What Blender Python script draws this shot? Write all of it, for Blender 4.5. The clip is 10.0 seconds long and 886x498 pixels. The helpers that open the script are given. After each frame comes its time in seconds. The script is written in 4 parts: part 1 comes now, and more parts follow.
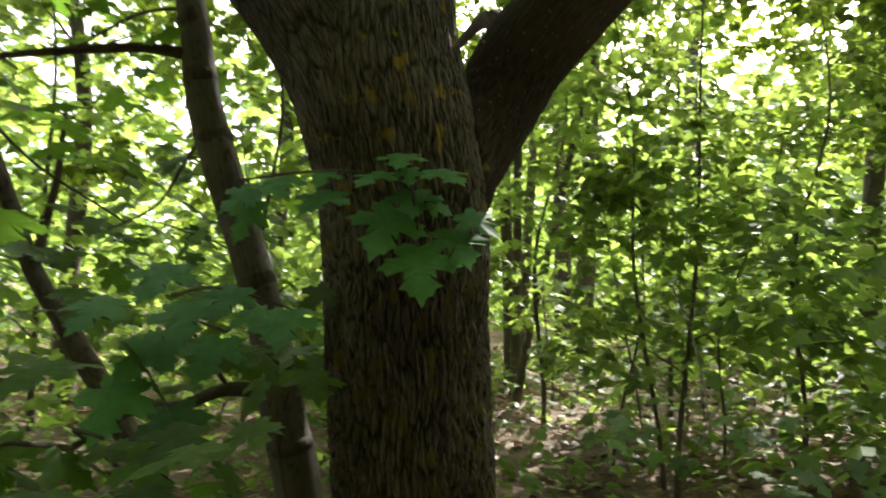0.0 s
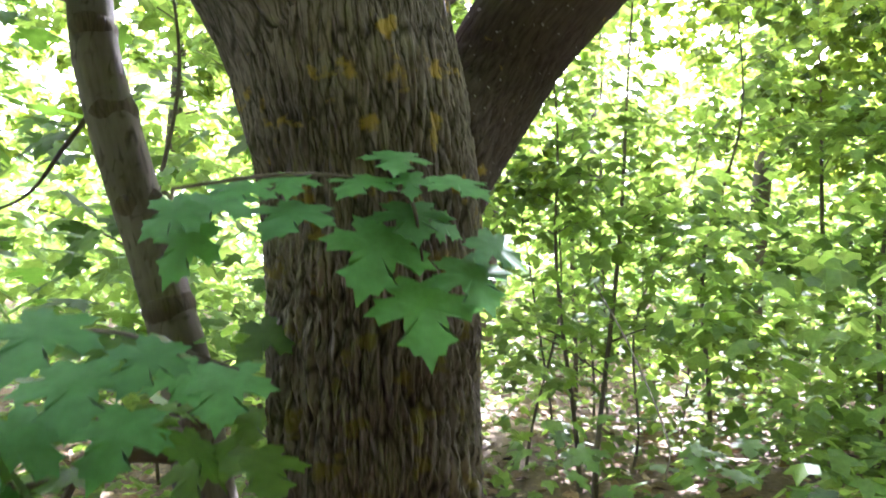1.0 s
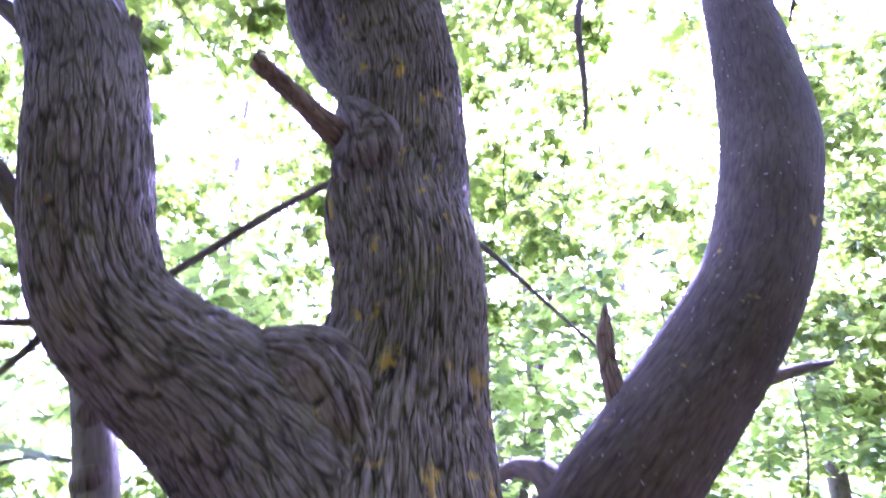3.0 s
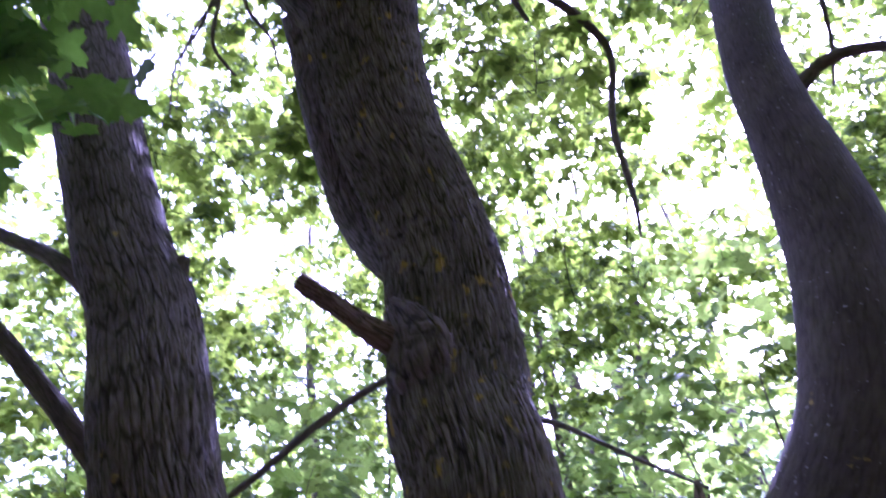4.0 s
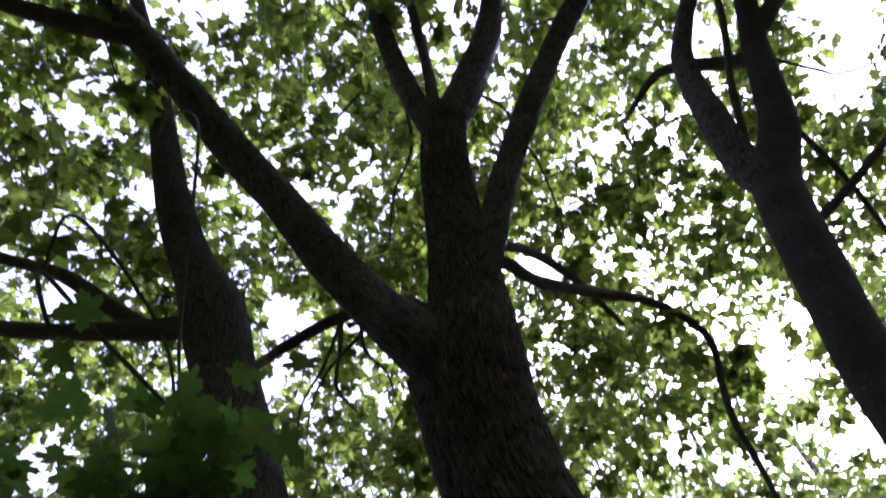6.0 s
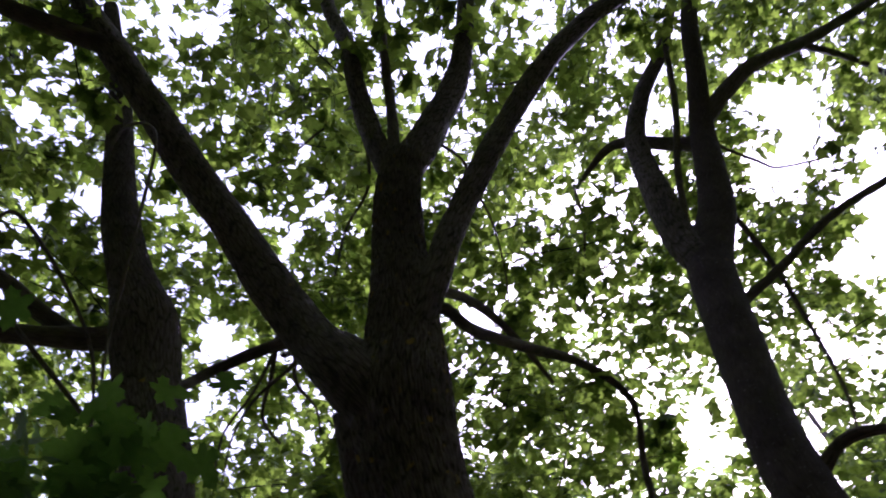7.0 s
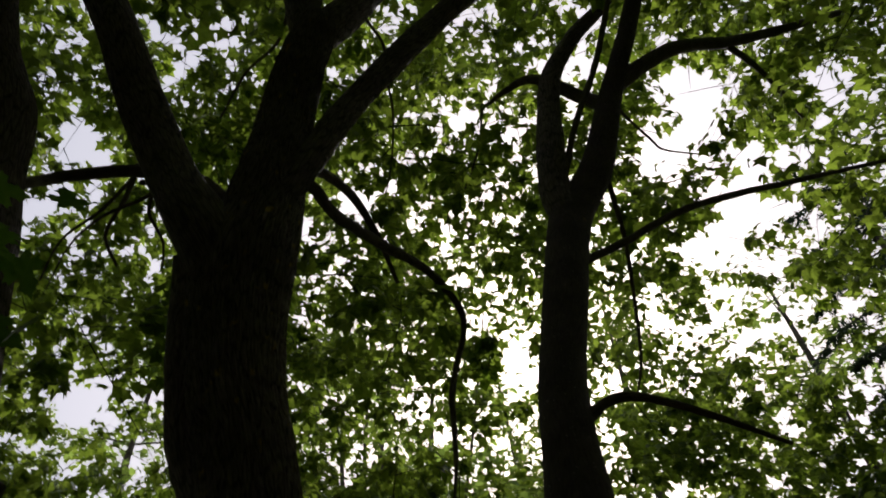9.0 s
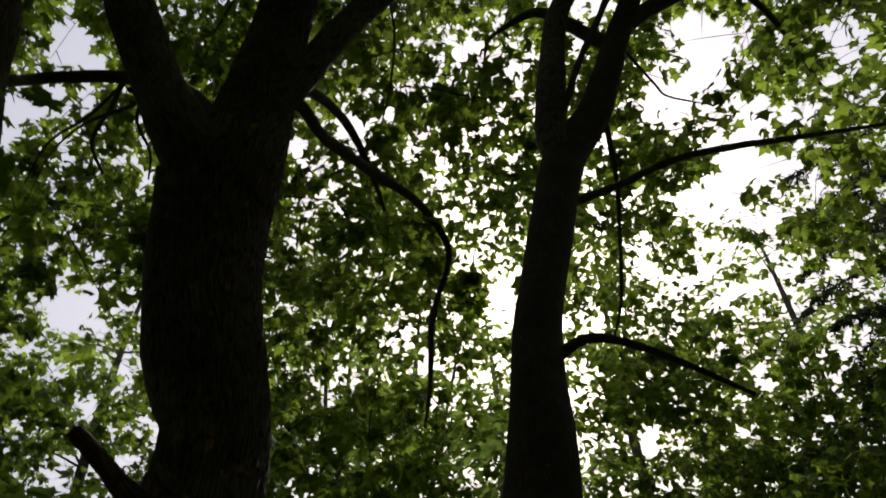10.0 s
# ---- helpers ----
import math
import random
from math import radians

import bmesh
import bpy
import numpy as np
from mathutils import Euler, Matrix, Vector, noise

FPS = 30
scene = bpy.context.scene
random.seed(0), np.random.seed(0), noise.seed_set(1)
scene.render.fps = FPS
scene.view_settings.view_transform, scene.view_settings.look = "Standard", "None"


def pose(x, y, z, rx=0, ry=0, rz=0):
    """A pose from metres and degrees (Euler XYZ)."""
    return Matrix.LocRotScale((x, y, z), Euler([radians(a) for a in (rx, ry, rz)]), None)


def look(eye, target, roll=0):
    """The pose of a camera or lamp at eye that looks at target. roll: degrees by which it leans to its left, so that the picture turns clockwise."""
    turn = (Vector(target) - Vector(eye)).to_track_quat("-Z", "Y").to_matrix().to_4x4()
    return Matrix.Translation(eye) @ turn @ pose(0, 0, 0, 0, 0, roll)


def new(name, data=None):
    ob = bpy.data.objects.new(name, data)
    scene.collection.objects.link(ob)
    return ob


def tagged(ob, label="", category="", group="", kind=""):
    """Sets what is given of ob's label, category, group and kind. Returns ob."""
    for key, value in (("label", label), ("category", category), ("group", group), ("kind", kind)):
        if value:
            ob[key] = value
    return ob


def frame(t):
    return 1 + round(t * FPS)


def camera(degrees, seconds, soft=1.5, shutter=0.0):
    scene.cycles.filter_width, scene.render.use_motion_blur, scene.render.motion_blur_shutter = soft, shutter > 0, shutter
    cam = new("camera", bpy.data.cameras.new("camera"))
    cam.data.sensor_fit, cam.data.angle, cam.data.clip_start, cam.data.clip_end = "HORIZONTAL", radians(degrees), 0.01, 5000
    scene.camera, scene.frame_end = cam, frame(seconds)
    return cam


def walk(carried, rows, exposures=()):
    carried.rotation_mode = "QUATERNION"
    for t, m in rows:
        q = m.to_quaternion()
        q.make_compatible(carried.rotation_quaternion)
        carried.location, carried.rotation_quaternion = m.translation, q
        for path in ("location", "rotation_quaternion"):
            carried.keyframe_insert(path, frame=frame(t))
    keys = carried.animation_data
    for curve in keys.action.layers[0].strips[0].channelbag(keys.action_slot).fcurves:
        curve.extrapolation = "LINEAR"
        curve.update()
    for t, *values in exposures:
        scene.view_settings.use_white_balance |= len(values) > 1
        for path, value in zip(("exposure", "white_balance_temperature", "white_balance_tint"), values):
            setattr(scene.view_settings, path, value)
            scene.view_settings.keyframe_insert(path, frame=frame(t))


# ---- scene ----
cam = camera(66.1, 10.0, soft=1.8, shutter=0.4)
PATH = [
    (0, (0.018, -0.017, 1.435), (0.001, 1.980, 1.528), 0.1),
    (0.5, (-0.068, 0.167, 1.441), (0.129, 2.157, 1.470), 1.4),
    (1, (-0.154, 0.341, 1.526), (0.151, 2.318, 1.570), 1.2),
    (1.5, (-0.159, 0.424, 1.642), (0.096, 2.389, 1.914), 0.7),
    (2, (-0.160, 0.450, 1.744), (0.081, 2.365, 2.267), 0.8),
    (2.5, (-0.175, 0.455, 1.851), (0.059, 2.314, 2.551), -0.3),
    (2.7, (-0.182, 0.458, 1.882), (0.050, 2.286, 2.658), -1.0),
    (3.8, (-0.105, 0.369, 2.135), (-0.064, 2.046, 3.130), -8.9),
    (4, (-0.110, 0.363, 2.152), (-0.105, 2.004, 3.207), -9.2),
    (4.5, (-0.123, 0.325, 2.198), (-0.204, 1.855, 3.404), -9.5),
    (5, (-0.097, 0.268, 2.204), (-0.215, 1.682, 3.544), -10.9),
    (5.5, (-0.095, 0.214, 2.233), (-0.213, 1.477, 3.716), -12.0),
    (6, (-0.119, 0.082, 2.279), (-0.212, 1.205, 3.871), -13.2),
    (6.2, (-0.118, 0.080, 2.279), (-0.200, 1.143, 3.914), -13.0),
    (7.3, (-0.097, 0.064, 2.216), (0.051, 1.110, 3.856), -14.5),
    (7.5, (-0.096, 0.074, 2.215), (0.085, 1.137, 3.840), -14.0),
    (8, (-0.098, 0.064, 2.210), (0.155, 1.201, 3.775), -11.7),
    (8.5, (-0.100, 0.051, 2.196), (0.218, 1.277, 3.681), -9.0),
    (9, (-0.040, -0.022, 2.178), (0.341, 1.267, 3.593), -6.6),
    (9.5, (-0.008, -0.062, 2.148), (0.389, 1.292, 3.495), -4.8),
    (10, (0.008, -0.023, 2.170), (0.419, 1.392, 3.448), -2.3),
]
EXPOSURES = [
    (0.0, 1.75, 6300, 12), (0.3, 2.25, 6200, 13), (0.6, 2.95, 6000, 16), (1.0, 3.45, 5400, 27), (1.5, 4.0, 4800, 48), (2.0, 4.65, 4500, 80), (2.7, 4.4, 4550, 79),
    (3.8, 2.9, 4550, 74), (4.5, 1.85, 4650, 69), (5.5, 0.98, 4800, 60), (7.5, 0.28, 5050, 51), (8.5, 0.05, 5400, 42), (8.8, -1.0, 6000, 19), (10.0, -1.1, 6000, 17)]
walk(cam, [(t, look(eye, target, roll)) for t, eye, target, roll in PATH], EXPOSURES)

# ---- light ----
SUN = Vector((0.343, 0.706, 0.619)).normalized()
world = bpy.data.worlds.new("sky")
scene.world = world
world.use_nodes = True
wn = world.node_tree.nodes
sky = wn.new("ShaderNodeTexSky")
sky.sky_type = "NISHITA"
sky.sun_disc = False
sky.sun_elevation = math.asin(SUN.z)
sky.sun_rotation = math.atan2(SUN.x, SUN.y)
sky.dust_density = 9.0
sky.ozone_density = 0.4
haze = wn.new("ShaderNodeMix")
haze.data_type = "RGBA"
haze.inputs[0].default_value = 0.45
haze.inputs[7].default_value = (15.5, 15.5, 15.1, 1.0)
world.node_tree.links.new(sky.outputs[0], haze.inputs[6])
world.node_tree.links.new(haze.outputs[2], wn["Background"].inputs[0])
wn["Background"].inputs[1].default_value = 0.15
sun = new("sun", bpy.data.lights.new("sun", "SUN"))
sun.data.energy = 5.0
sun.data.angle = radians(0.53)
sun.data.color = (1.0, 0.95, 0.86)
sun.matrix_world = look(SUN * 60, (0, 0, 0))


# ---- materials ----
def nodes(name):
    m = bpy.data.materials.new(name)
    m.use_nodes = True
    n, l = m.node_tree.nodes, m.node_tree.links
    n.clear()
    out = n.new("ShaderNodeOutputMaterial")
    return m, n, l, out


def ramp(n, stops):
    r = n.new("ShaderNodeValToRGB")
    e = r.color_ramp.elements
    while len(e) < len(stops):
        e.new(0.5)
    for k, (p, c) in enumerate(stops):
        e[k].position = p
        e[k].color = (*c, 1)
    return r


def noise_at(n, l, vec, scale, detail=4.0, rough=0.6):
    t = n.new("ShaderNodeTexNoise")
    t.inputs["Scale"].default_value = scale
    t.inputs["Detail"].default_value = detail
    t.inputs["Roughness"].default_value = rough
    l.new(vec, t.inputs["Vector"])
    return t


def mix_rgb(n, l, fac, a, b, kind="MIX"):
    m = n.new("ShaderNodeMix")
    m.data_type = "RGBA"
    m.blend_type = kind
    for sock, v in ((m.inputs[0], fac), (m.inputs[6], a), (m.inputs[7], b)):
        if hasattr(v, "is_linked"):
            l.new(v, sock)
        elif isinstance(v, tuple):
            sock.default_value = (*v, 1)
        else:
            sock.default_value = v
    return m.outputs[2]


def bark_material(name, dark, light, lichen=0.5, moss=0.3, streak=1.0, bump=0.5, fleck=0.0, crack=0.65):
    """Bark on a tube whose UV map holds metres round and along the wood."""
    m, n, l, out = nodes(name)
    b = n.new("ShaderNodeBsdfPrincipled")
    uv = n.new("ShaderNodeUVMap")
    uv.uv_map = "wood"
    mp = n.new("ShaderNodeMapping")
    mp.inputs["Scale"].default_value = (1.0, 0.14, 1.0)
    l.new(uv.outputs[0], mp.inputs["Vector"])
    geo = n.new("ShaderNodeNewGeometry")
    fine = noise_at(n, l, mp.outputs[0], 130 * streak, 5, 0.65)
    broad = noise_at(n, l, geo.outputs["Position"], 5.0, 4, 0.6)
    r1 = ramp(n, [(0.26, dark), (0.46, tuple(0.38 * a + 0.62 * c for a, c in zip(dark, light))), (0.70, light)])
    l.new(fine.outputs[0], r1.inputs[0])
    r2 = ramp(n, [(0.35, (0.7, 0.68, 0.66)), (0.65, (1.15, 1.12, 1.08))])
    l.new(broad.outputs[0], r2.inputs[0])
    col = mix_rgb(n, l, 1.0, r1.outputs[0], r2.outputs[0], "MULTIPLY")
    # shade painted into the furrows: near-black colour where the bark relief is low
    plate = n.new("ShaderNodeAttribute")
    plate.attribute_name = "furrow_shade"
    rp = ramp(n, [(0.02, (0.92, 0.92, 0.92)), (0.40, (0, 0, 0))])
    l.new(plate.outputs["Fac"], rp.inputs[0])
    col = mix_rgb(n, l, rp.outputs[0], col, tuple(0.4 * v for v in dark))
    # long cracks, and hair cracks between them
    wv = noise_at(n, l, uv.outputs[0], 30.0, 3, 0.6)
    gone = noise_at(n, l, uv.outputs[0], 34.0, 3, 0.6)
    rg = ramp(n, [(0.30, (0.45, 0.45, 0.45)), (0.60, (1, 1, 1))])
    l.new(gone.outputs[0], rg.inputs[0])
    shift = n.new("ShaderNodeVectorMath")
    shift.operation = "MULTIPLY_ADD"
    shift.inputs[1].default_value = (0.009, 0.02, 0.0)
    l.new(wv.outputs["Color"], shift.inputs[0])
    l.new(uv.outputs[0], shift.inputs[2])
    lengths = []
    for scale, stretch, width, share in ((68.0, 0.12, 0.12, 1.3 * crack), (140.0, 0.10, 0.16, 0.75 * crack)):
        m2 = n.new("ShaderNodeMapping")
        m2.inputs["Scale"].default_value = (1.0, stretch, 1.0)
        l.new(shift.outputs[0], m2.inputs["Vector"])
        vo = n.new("ShaderNodeTexVoronoi")
        vo.feature = "DISTANCE_TO_EDGE"
        vo.voronoi_dimensions = "2D"
        vo.inputs["Scale"].default_value = scale * streak
        l.new(m2.outputs[0], vo.inputs["Vector"])
        share = min(share, 1.0)
        rv = ramp(n, [(0.02, (share, share, share)), (width, (0, 0, 0))])
        l.new(vo.outputs["Distance"], rv.inputs[0])
        broken = mix_rgb(n, l, 1.0, rv.outputs[0], rg.outputs[0], "MULTIPLY")
        col = mix_rgb(n, l, broken, col, tuple(0.55 * v for v in dark))
        lengths.append(broken)
    if moss:
        mo = noise_at(n, l, geo.outputs["Position"], 9.0, 5, 0.7)
        rm = ramp(n, [(0.52, (0, 0, 0)), (0.68, (moss, moss, moss))])
        l.new(mo.outputs[0], rm.inputs[0])
        col = mix_rgb(n, l, rm.outputs[0], col, (0.15, 0.16, 0.06))
    if lichen:
        lm = n.new("ShaderNodeMapping")
        lm.inputs["Scale"].default_value = (1.0, 0.8, 1.0)
        l.new(uv.outputs[0], lm.inputs["Vector"])
        li = noise_at(n, l, lm.outputs[0], 20.0, 2, 0.5)
        li2 = noise_at(n, l, uv.outputs[0], 110.0, 3, 0.7)
        ad = n.new("ShaderNodeMath")
        ad.operation = "MULTIPLY_ADD"
        ad.inputs[1].default_value = 0.22
        l.new(li2.outputs[0], ad.inputs[0])
        l.new(li.outputs[0], ad.inputs[2])
        xyz = n.new("ShaderNodeSeparateXYZ")
        l.new(geo.outputs["Position"], xyz.inputs[0])
        high = n.new("ShaderNodeMapRange")
        for k, v in enumerate((1.25, 2.9, -0.02, 0.05)):
            high.inputs[k + 1].default_value = v
        l.new(xyz.outputs["Z"], high.inputs[0])
        less = n.new("ShaderNodeMath")
        less.operation = "SUBTRACT"
        l.new(ad.outputs[0], less.inputs[0])
        l.new(high.outputs[0], less.inputs[1])
        ad = less
        lo = 0.80 - 0.07 * lichen
        rl = ramp(n, [(lo, (0, 0, 0)), (lo + 0.08, (0.8, 0.8, 0.8))])
        l.new(ad.outputs[0], rl.inputs[0])
        hue = n.new("ShaderNodeMapRange")
        for k, v in enumerate((1.4, 1.95, 0.0, 1.0)):
            hue.inputs[k + 1].default_value = v
        l.new(xyz.outputs["Z"], hue.inputs[0])
        rh = ramp(n, [(0.0, (0.14, 0.12, 0.03)), (1.0, (0.40, 0.27, 0.05))])
        l.new(hue.outputs[0], rh.inputs[0])
        col = mix_rgb(n, l, rl.outputs[0], col, rh.outputs[0])
    if fleck:
        fl = noise_at(n, l, uv.outputs[0], 95.0, 1, 0.5)
        rf = ramp(n, [(0.71, (0, 0, 0)), (0.75, (fleck, fleck, fleck))])
        l.new(fl.outputs[0], rf.inputs[0])
        col = mix_rgb(n, l, rf.outputs[0], col, (0.36, 0.32, 0.31))
    l.new(col, b.inputs["Base Color"])
    b.inputs["Roughness"].default_value = 0.88
    b.inputs["Specular IOR Level"].default_value = 0.25
    bp = n.new("ShaderNodeBump")
    bp.inputs["Strength"].default_value = bump
    bp.inputs["Distance"].default_value = 0.007
    drop = n.new("ShaderNodeMath")
    drop.operation = "SUBTRACT"
    l.new(fine.outputs[0], drop.inputs[0])
    l.new(lengths[0], drop.inputs[1])
    l.new(drop.outputs[0], bp.inputs["Height"])
    l.new(bp.outputs[0], b.inputs["Normal"])
    l.new(b.outputs[0], out.inputs[0])
    return m


def leaf_material(name, c0, c1, glow, clear=0.5, island=True):
    """A thin leaf: matt green with a slight gloss, and light that comes through it."""
    m, n, l, out = nodes(name)
    if island:
        rnd = n.new("ShaderNodeNewGeometry").outputs["Random Per Island"]
    else:
        rnd = n.new("ShaderNodeObjectInfo").outputs["Random"]
    rc = ramp(n, [(0.0, c0), (1.0, c1)])
    l.new(rnd, rc.inputs[0])
    pos = n.new("ShaderNodeNewGeometry")
    sp = noise_at(n, l, pos.outputs["Position"], 45.0, 3, 0.6)
    rs = ramp(n, [(0.3, (0.8, 0.82, 0.75)), (0.7, (1.12, 1.1, 1.1))])
    l.new(sp.outputs[0], rs.inputs[0])
    col = mix_rgb(n, l, 1.0, rc.outputs[0], rs.outputs[0], "MULTIPLY")
    b = n.new("ShaderNodeBsdfPrincipled")
    l.new(col, b.inputs["Base Color"])
    b.inputs["Roughness"].default_value = 0.5
    b.inputs["Specular IOR Level"].default_value = 0.25
    tr = n.new("ShaderNodeBsdfTranslucent")
    rg = ramp(n, [(0.0, tuple(0.4 * v for v in glow)), (1.0, tuple(1.4 * v for v in glow))])
    l.new(rnd, rg.inputs[0])
    tcol = mix_rgb(n, l, 1.0, rs.outputs[0], rg.outputs[0], "MULTIPLY")
    l.new(tcol, tr.inputs[0])
    mx = n.new("ShaderNodeMixShader")
    mx.inputs[0].default_value = clear
    l.new(b.outputs[0], mx.inputs[1])
    l.new(tr.outputs[0], mx.inputs[2])
    l.new(mx.outputs[0], out.inputs[0])
    return m


def ground_material():
    m, n, l, out = nodes("leaf_litter_soil")
    b = n.new("ShaderNodeBsdfPrincipled")
    geo = n.new("ShaderNodeNewGeometry")
    a = noise_at(n, l, geo.outputs["Position"], 22.0, 6, 0.7)
    c = noise_at(n, l, geo.outputs["Position"], 1.3, 4, 0.6)
    r = ramp(n, [(0.3, (0.035, 0.022, 0.013)), (0.5, (0.12, 0.075, 0.045)), (0.7, (0.26, 0.18, 0.11))])
    l.new(a.outputs[0], r.inputs[0])
    r2 = ramp(n, [(0.35, (0.6, 0.6, 0.6)), (0.65, (1.2, 1.2, 1.2))])
    l.new(c.outputs[0], r2.inputs[0])
    l.new(mix_rgb(n, l, 1.0, r.outputs[0], r2.outputs[0], "MULTIPLY"), b.inputs["Base Color"])
    b.inputs["Roughness"].default_value = 0.95
    bp = n.new("ShaderNodeBump")
    bp.inputs["Strength"].default_value = 0.8
    bp.inputs["Distance"].default_value = 0.02
    l.new(a.outputs[0], bp.inputs["Height"])
    l.new(bp.outputs[0], b.inputs["Normal"])
    l.new(b.outputs[0], out.inputs[0])
    return m


CALLUS = bark_material("callus_bark", (0.026, 0.018, 0.017), (0.21, 0.168, 0.16), 0.5, 0.1, 0.8, 0.9, crack=0.5)
BARK = bark_material("furrowed_maple_bark", (0.022, 0.018, 0.017), (0.25, 0.212, 0.20), 1.3, 0.12)
LIMB_BARK = bark_material("limb_bark", (0.022, 0.018, 0.017), (0.21, 0.176, 0.17), 0.3, 0.08)
FLECK_BARK = bark_material("smooth_flecked_bark", (0.02, 0.014, 0.014), (0.085, 0.064, 0.063), 0.25, 0.08, 1.0, 0.5, 0.6, 0.25)
SMOOTH_BARK = bark_material("smooth_young_bark", (0.10, 0.09, 0.082), (0.21, 0.19, 0.175), 0.0, 0.25, 0.4, 0.25, 0.0, 0.0)
DARK_BARK = bark_material("dark_branch_bark", (0.045, 0.036, 0.03), (0.15, 0.125, 0.107), 0.0, 0.25, crack=0.3)
DEAD_WOOD = bark_material("broken_dead_wood", (0.08, 0.053, 0.042), (0.26, 0.18, 0.14), 0.0, 0.0)
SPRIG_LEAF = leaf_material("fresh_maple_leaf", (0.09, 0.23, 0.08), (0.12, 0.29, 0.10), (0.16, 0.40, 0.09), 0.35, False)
# darker copy of the maple leaf, with the shade of its sprays in the colour
SHADE_LEAF = leaf_material("shaded_shoot_leaf", (0.036, 0.083, 0.014), (0.066, 0.136, 0.024), (0.19, 0.37, 0.036), 0.48, False)
CROWN_LEAF = leaf_material("canopy_leaf", (0.022, 0.052, 0.009), (0.075, 0.13, 0.02), (0.34, 0.47, 0.045), 0.52)
BUSH_LEAF = leaf_material("understory_leaf", (0.055, 0.125, 0.03), (0.12, 0.21, 0.05), (0.40, 0.56, 0.10), 0.55)
NEEDLE = leaf_material("spruce_needles", (0.02, 0.04, 0.018), (0.04, 0.07, 0.03), (0.05, 0.09, 0.03), 0.2)
LITTER_LEAF = leaf_material("dead_fallen_leaf", (0.10, 0.055, 0.03), (0.34, 0.22, 0.13), (0.2, 0.1, 0.05), 0.1)
SOIL = ground_material()


# ---- building helpers ----
def part(name, bm, material, parent=None, label=""):
    """Links a mesh or bmesh as one object, under its thing if one is given."""
    if isinstance(bm, bmesh.types.BMesh):
        me = bpy.data.meshes.new(name)
        bm.to_mesh(me)
        bm.free()
    else:
        me = bm
    me.materials.clear()
    me.materials.append(material)
    ob = new(name, me)
    if parent:
        ob.parent = parent
        ob.matrix_parent_inverse = parent.matrix_world.inverted()
    if label:
        tagged(ob, label)
    return ob


def thing(name, at, label, category, group="", kind=""):
    ob = new(name)
    ob.empty_display_size = 0.1
    ob.location = at
    bpy.context.view_layer.update()
    return tagged(ob, label, category, group, kind)


def grid_mesh(name, verts, faces, uvs=None, smooth=True, furrow_shade=None):
    """A mesh from arrays; faces all triangles or all quads."""
    me = bpy.data.meshes.new(name)
    k = faces.shape[1]
    me.vertices.add(len(verts))
    me.vertices.foreach_set("co", np.ascontiguousarray(verts, dtype=np.float32).ravel())
    me.loops.add(faces.size)
    me.loops.foreach_set("vertex_index", np.ascontiguousarray(faces, dtype=np.int32).ravel())
    me.polygons.add(len(faces))
    me.polygons.foreach_set("loop_start", np.arange(0, faces.size, k, dtype=np.int32))
    me.update(calc_edges=True)
    me.validate()
    if uvs is not None:
        layer = me.uv_layers.new(name="wood")
        layer.data.foreach_set("uv", np.ascontiguousarray(uvs, dtype=np.float32).ravel())
    if furrow_shade is not None:
        me.attributes.new("furrow_shade", "FLOAT", "POINT").data.foreach_set("value", np.ascontiguousarray(furrow_shade, dtype=np.float32))
    me.polygons.foreach_set("use_smooth", np.full(len(me.polygons), smooth))
    me.update()
    return me


RNG = np.random.default_rng(7)
GRAD = RNG.uniform(0, 2 * np.pi, (64, 512))


def perlin(u, v, period):
    """Gradient noise, repeating every `period` cells in u."""
    iu, iv = np.floor(u).astype(int), np.floor(v).astype(int)
    fu, fv = u - iu, v - iv
    su, sv = fu * fu * fu * (fu * (fu * 6 - 15) + 10), fv * fv * fv * (fv * (fv * 6 - 15) + 10)
    total = 0
    for a in (0, 1):
        for c in (0, 1):
            g = GRAD[((iu + a) % period) % 64, (iv + c + ((iu + a) % period) // 64 * 37) % 512]
            w = (su if a else 1 - su) * (sv if c else 1 - sv)
            total = total + w * (np.cos(g) * (fu - a) + np.sin(g) * (fv - c))
    return total


def plates(u, v, period):
    """How far a place lies from the edge of its cell in a jittered grid, repeating every `period` cells in u: 0 on the edge."""
    iu, iv = np.floor(u).astype(int), np.floor(v).astype(int)
    near = np.full(u.shape, 9.0)
    second = np.full(u.shape, 9.0)
    for a in (-1, 0, 1):
        for c in (-1, 0, 1):
            cu, cv = (iu + a) % period, iv + c
            ju = GRAD[cu % 64, (cv + cu // 64 * 37) % 512] / (2 * np.pi)
            jv = GRAD[(cu + 29) % 64, (cv + 211 + cu // 64 * 37) % 512] / (2 * np.pi)
            d = np.hypot(iu + a + ju - u, iv + c + jv - v)
            second = np.where(d < near, near, np.minimum(second, d))
            near = np.minimum(near, d)
    return second - near


def spline(points, step, close=(-9.0, 99.0)):
    """Samples of a smooth curve through points (x, y, z, r), three times closer within the heights `close`."""
    p = np.array(points, dtype=float)
    p = np.vstack([2 * p[0] - p[1], p, 2 * p[-1] - p[-2]])
    out = []
    for k in range(1, len(p) - 2):
        a, b, c, d = p[k - 1:k + 3]
        here = close[0] < (b[2] + c[2]) / 2 < close[1]
        count = max(2, int(np.linalg.norm(c[:3] - b[:3]) / step / (1 if here else 3)))
        for t in np.arange(count)[:, None] / count:
            out.append((0.5 * (2 * b + (c - a) * t + (2 * a - 5 * b + 4 * c - d) * t ** 2 + (3 * b - a - 3 * c + d) * t ** 3)).ravel())
    out.append(p[-2])
    out = np.array(out)
    out[:, 3] = np.maximum(out[:, 3], 0.002)
    return out


